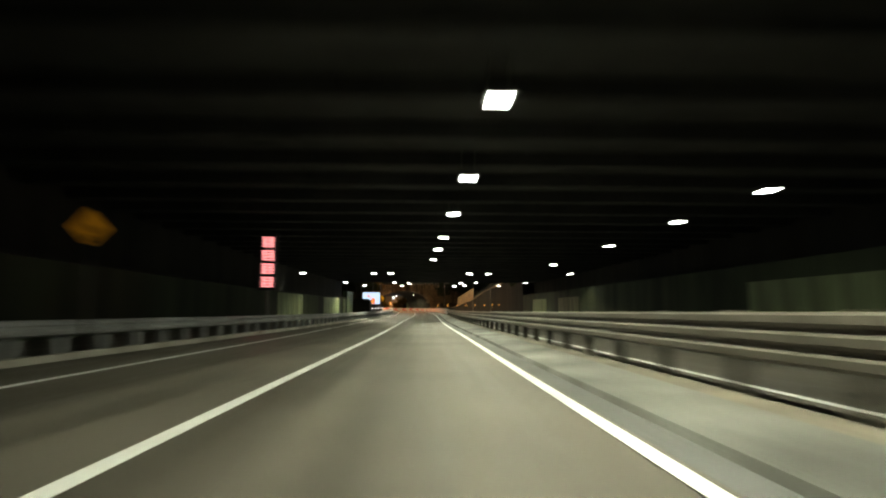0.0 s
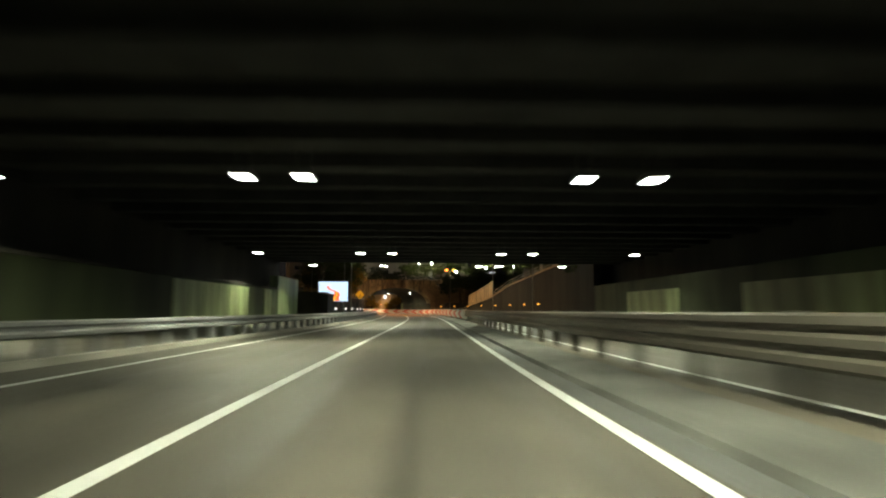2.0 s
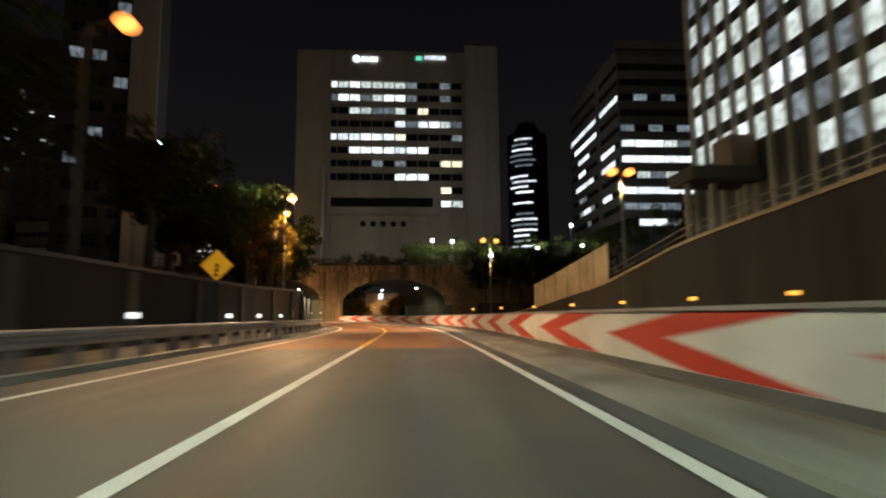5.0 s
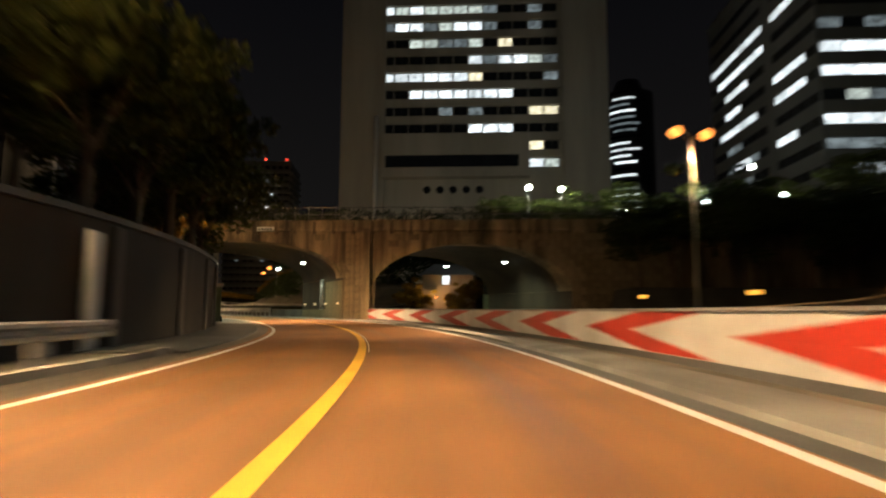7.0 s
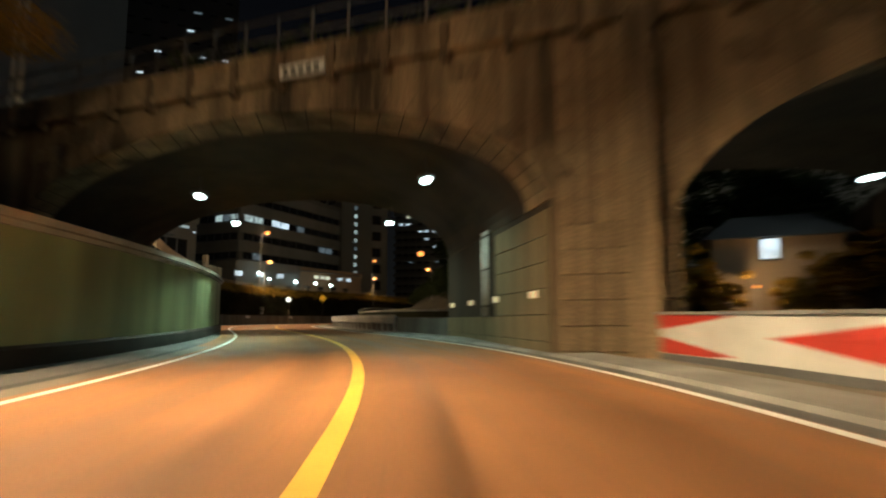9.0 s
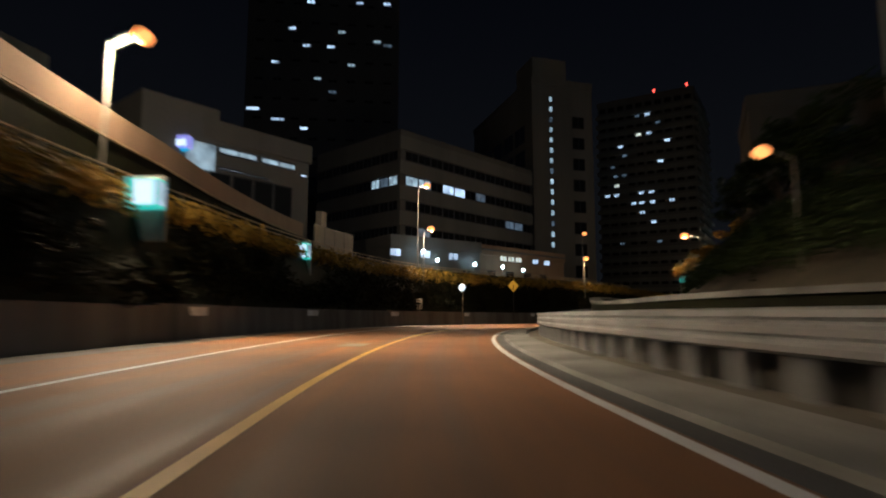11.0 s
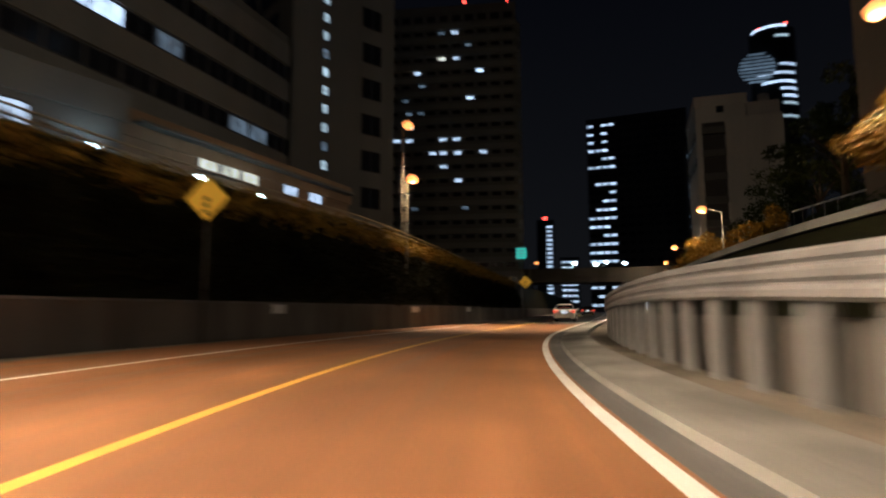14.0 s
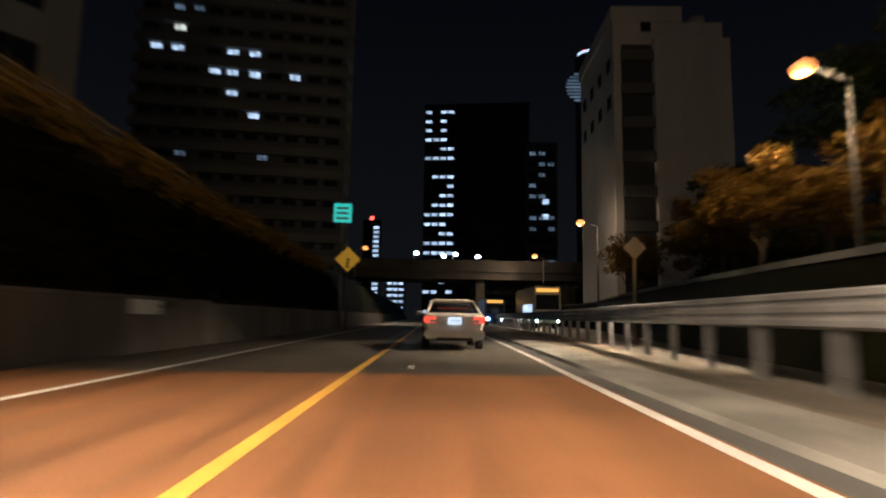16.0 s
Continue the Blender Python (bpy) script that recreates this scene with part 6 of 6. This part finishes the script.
for s in (106, 116, 126, 136, 141, 146):
    marker(s, WALL_L(s) + 0.1, 1.0, "lamp_small", "small white marker lamp on the retaining wall")
for i in range(8):
    s = 122.6 + i * 7.5
    marker(s, WALL_R(s) - 0.1, 1.75, "lamp_amber", "small amber marker lamp on the ramp wall")
for x in (0.0,):
    for y in (1.0, 4.0, 7.0, 10.0):
        m = BRIDGE @ pose(-1.52 + SKEW * y, y, 2.1, 0, 0, 31.8)
        t = thing("marker_lamp", "small amber marker lamp on the bridge pier", "lamp", m, "marker lamps")
        b = bmesh.new()
        box(b, -0.08, 0.08, -0.25, 0.25, -0.09, 0.09)
        bevelled(b, 0.02)
        part("lens", b, "marker_pale", t)
for i in range(7):
    s = 240.8 + i * 12.4
    t = thing("wall_plate", "small pale plate on the low wall", "plate", stand(s, WALL_L(s) + 0.025, 1.06), "wall plates")
    b = bmesh.new()
    box(b, 0, 0.03, -0.75, 0.75, -0.2, 0.13)
    bevelled(b, 0.01)
    part("plate", b, "panel_white", t)

for s, h in ((144.2, 1.22), (150.8, 1.2)):
    t = thing("wall_plate", "small dull white plate on the retaining wall", "plate", stand(s, WALL_L(s) + 0.012, h), "wall plates")
    b = bmesh.new()
    box(b, 0, 0.03, -0.32, 0.32, -0.25, 0.25)
    bevelled(b, 0.01)
    part("plate", b, "panel_white", t)
t = thing("wall_cabinet", "tall narrow pale cabinet fixed to the retaining wall", "cabinet", stand(160.4, WALL_L(160.4) + 0.125, 0.0))
b = bmesh.new()
box(b, 0.0, 0.15, -0.25, 0.25, 0.0, 2.65)
bevelled(b, 0.02)
part("body", b, "panel_white", t)
b = bmesh.new()
box(b, 0.152, 0.17, -0.22, 0.22, 1.35, 2.55)
part("door", b, "panel_white", t)
b = bmesh.new()
box(b, 0.152, 0.17, -0.22, 0.22, 0.1, 1.3)
part("door", b, "panel_white", t)
t = thing("wall_hatch", "pale steel access hatch set in the retaining wall", "hatch", stand(180.5, WALL_L(180.5) + 0.01, 0.05))
b = bmesh.new()
box(b, 0.0, 0.03, -1.2, 1.2, 0.0, 1.35)
bevelled(b, 0.01)
leafo = part("panel", b, "low_concrete", t)
b = bmesh.new()
box(b, 0.032, 0.06, 0.55, 0.62, 0.8, 1.0)
part("handle", b, "steel_dark", leafo)

# ---- vehicles ----
def loft(bm, sections, slot=0):
    """Joins rings of equal count into one closed skin."""
    rings = [[bm.verts.new(p) for p in ring] for ring in sections]
    m = len(rings[0])
    for a, c in zip(rings, rings[1:]):
        for j in range(m):
            f = bm.faces.new((a[j], a[(j + 1) % m], c[(j + 1) % m], c[j]))
            f.smooth = True
            f.material_index = slot
    bm.faces.new(rings[0][::-1])
    bm.faces.new(rings[-1])
    bmesh.ops.recalc_face_normals(bm, faces=list(bm.faces))
    return bm


def ring(y, w, z0, z1, n=4, tuck=0.86):
    """A rounded cross-section of a car body at y."""
    r = 0.16
    pts = []
    for cx, cz, a0, k in ((w - r, z1 - r, 0, 1.0), (-(w - r), z1 - r, 90, 1.0), (-(w * tuck - r * 0.6), z0 + r * 0.6, 180, 0.6), (w * tuck - r * 0.6, z0 + r * 0.6, 270, 0.6)):
        for i in range(n):
            a = radians(a0 + 90 * i / (n - 1))
            pts.append((cx + r * k * math.cos(a), y, cz + r * k * math.sin(a)))
    return pts


def sedan(s, d, paint, label, lit=True):
    """A four-door saloon seen from behind: y is its driving direction."""
    c = thing("sedan", label, "car", stand(s, d, 0))
    b = bmesh.new()
    loft(b, [ring(-2.3, 0.78, 0.38, 0.92), ring(-2.22, 0.86, 0.28, 1.02), ring(-1.5, 0.89, 0.22, 1.03), ring(0, 0.89, 0.2, 0.98), ring(1.4, 0.88, 0.22, 0.92), ring(2.1, 0.82, 0.26, 0.8), ring(2.3, 0.7, 0.34, 0.66)])
    part("body", b, paint, c)
    b = bmesh.new()
    loft(b, [[(x * k, y, z) for x, z in ((-0.78, 0.98), (-0.6, zt), (0.6, zt), (0.78, 0.98))] for y, zt, k in ((-1.85, 1.0, 0.95), (-1.15, 1.38, 1.0), (0.2, 1.42, 1.0), (1.15, 1.02, 0.96))])
    part("cabin", b, "glass_dark", c, "dark glazed cabin")
    b = bmesh.new()
    loft(b, [[(x * k, y, z) for x, z in ((-0.62, zt - 0.03), (-0.52, zt + 0.03), (0.52, zt + 0.03), (0.62, zt - 0.03))] for y, zt, k in ((-1.2, 1.37, 0.98), (-0.9, 1.42, 1.0), (0.1, 1.43, 1.0), (0.35, 1.37, 0.96))])
    part("roof", b, paint, c)
    b = bmesh.new()
    for sgn in (-1, 1):
        rod(b, (sgn * 0.76, -1.84, 1.0), (sgn * 0.60, -1.16, 1.38), 0.045, 0.045, 6)
    part("rear_pillar", b, paint, c)
    b = bmesh.new()
    box(b, -0.84, 0.84, -2.40, -2.2, 0.32, 0.56)
    bevelled(b, 0.05, 2)
    bump = part("bumper", b, paint, c)
    b = bmesh.new()
    box(b, -0.5, 0.5, -2.43, -2.3, 0.26, 0.34)
    part("lower_grille", b, "black", bump)
    for sgn in (-1, 1):
        b = bmesh.new()
        box(b, sgn * 0.68 - 0.17, sgn * 0.68 + 0.17, -2.335, -2.2, 0.74, 0.92)
        bevelled(b, 0.03, 2)
        lampo = part("tail_light", b, "tail_red", c, "glowing red tail light")
        b = bmesh.new()
        box(b, sgn * 0.6 - 0.09, sgn * 0.6 + 0.09, -2.345, -2.33, 0.76, 0.83)
        part("reverse_lens", b, "panel_white", lampo)
        b = bmesh.new()
        box(b, sgn * 0.98 - 0.1, sgn * 0.98 + 0.1, 0.55, 0.7, 0.95, 1.1)
        bevelled(b, 0.03)
        part("wing_mirror", b, paint, c)
    b = bmesh.new()
    box(b, -0.17, 0.17, -2.355, -2.31, 0.72, 0.89)
    plate = part("number_plate", b, "lamp_small", c, "lit pale plate with plain bars")
    b = bmesh.new()
    for k in range(4):
        box(b, -0.12 + k * 0.07, -0.08 + k * 0.07, -2.362, -2.357, 0.76, 0.84)
    part("writing", b, "steel_dark", plate)
    b = bmesh.new()
    box(b, -0.45, 0.45, -1.60, -1.56, 1.14, 1.17)
    part("brake_light", b, "panel_red", c)
    for sgn in (-1, 1):
        for y in (-1.35, 1.4):
            b = bmesh.new()
            rod(b, (sgn * 0.68, y, 0.31), (sgn * 0.87, y, 0.31), 0.31, 0.31, 18)
            tyre = part("wheel", b, "rubber", c)
            b = bmesh.new()
            rod(b, (sgn * 0.86, y, 0.31), (sgn * 0.885, y, 0.31), 0.2, 0.18, 14)
            part("rim", b, "galvanised", tyre)
    return c


sedan(320.0, 1.05, "car_white", "white saloon car with lit red tail lights driving in the lane")
sedan(356.0, 2.3, "car_dark", "dark saloon car with lit red tail lights further ahead")


def lorry(s, d, label, name, category, paint, length, width, height, lit):
    c = thing(name, label, category, stand(s, d, 0))
    b = bmesh.new()
    box(b, -width / 2, width / 2, 0.0, length, 0.45, height)
    bevelled(b, 0.12, 2)
    part("body", b, paint, c)
    b = bmesh.new()
    box(b, -width / 2 + 0.2, width / 2 - 0.2, -0.03, 0.02, height * 0.45, height * 0.8)
    part("windscreen", b, "glass_dark", c)
    b = bmesh.new()
    box(b, -width / 2 - 0.02, -width / 2, 0.7, 5.2, 0.9, height * 0.58)
    part("side_panel", b, lit, c)
    b = bmesh.new()
    box(b, -width / 2 + 0.25, width / 2 - 0.25, -0.04, 0.0, height - 0.5, height - 0.2)
    part("blind", b, "lamp_amber", c)
    for x in (-width / 2 + 0.35, width / 2 - 0.35):
        b = bmesh.new()
        bmesh.ops.create_uvsphere(b, u_segments=10, v_segments=6, radius=0.18)
        bmesh.ops.translate(b, vec=(x, -0.02, 0.75), verts=b.verts)
        part("headlight", b, "lamp_white", c)
        for y in (1.2, length - 1.6):
            b = bmesh.new()
            rod(b, (x - 0.14, y, 0.48), (x + 0.14, y, 0.48), 0.48, 0.48, 16)
            part("wheel", b, "rubber", c)


lorry(353.5, 11.7, "pale bus with a lit amber blind on the opposite carriageway", "bus", "bus", "bus_paint", 9.5, 2.5, 3.8, "win_white")
lorry(368, 8.9, "blue box lorry with bright headlights on the opposite carriageway", "lorry", "truck", "truck_blue", 7.5, 2.3, 3.1, "truck_blue")

# street lights of the upper street, before the pale block and along the crest
def post_light(x, y, z, base, watts, label, globe=0.3):
    t = thing("street_light", label, "street lamp", pose(x, y, base), "upper street lamps")
    b = bmesh.new()
    rod(b, (0, 0, 0), (0, 0, z - base), 0.08, 0.05, 8)
    part("pole", b, "pole", t)
    b = bmesh.new()
    bmesh.ops.create_uvsphere(b, u_segments=10, v_segments=7, radius=globe)
    bmesh.ops.translate(b, vec=(0, 0, z - base + globe - 0.02), verts=b.verts)
    part("globe", b, "lamp_white", t, "glowing white globe")
    l = bpy.data.lights.new("light", "POINT")
    l.energy, l.color, l.shadow_soft_size = watts, (0.95, 1.0, 0.86), 0.35
    o = new("light", l)
    o.parent = t
    o.location = (0, 0, z - base + 0.85)


GLOBE = "white globe street light on the upper street"
for x, y, z in ((-1.8, 209.8, 14.7), (1.8, 211.0, 14.7)):
    post_light(x, y, z, -0.5, 1300, GLOBE)
for x, y, z, watts in ((-24.0, 240.0, 13.0, 300), (-6.0, 246.0, 13.0, 500), (9.2, 214.0, 12.5, 350), (17.8, 213.9, 13.6, 900), (26.1, 213.9, 14.1, 900), (25.7, 221.0, 19.1, 350)):
    post_light(x, y, z, -0.5, watts, GLOBE)
# added fill lamp that brightens the house and its trees; no bulb shows there
t = thing("house_fill_lamp", "small orange fill lamp added before the tan house", "lamp", pose(-12.9, 216.4, -0.6))
b = bmesh.new()
rod(b, (0, 0, 0), (0, 0, 3.7), 0.05, 0.04, 8)
part("pole", b, "pole", t)
b = bmesh.new()
bmesh.ops.create_uvsphere(b, u_segments=10, v_segments=7, radius=0.09)
bmesh.ops.translate(b, vec=(0, 0, 3.78), verts=b.verts)
part("globe", b, "lamp_sodium", t, "glowing orange globe")
l = bpy.data.lights.new("light", "POINT")
l.energy, l.color, l.shadow_soft_size = 240, SODIUM_RGB, 0.1
o = new("light", l)
o.parent = t
o.location = (0, 0.3, 4.0)
for x, y, z in ((-87.0, 262.0, 8.6), (-86.0, 268.0, 8.4), (-86.0, 274.0, 8.4), (-87.0, 259.5, 9.5), (-86.0, 278.8, 8.3)):
    post_light(x, y, z, 4.0, 8, "white globe light along the crest of the bank", 0.22)
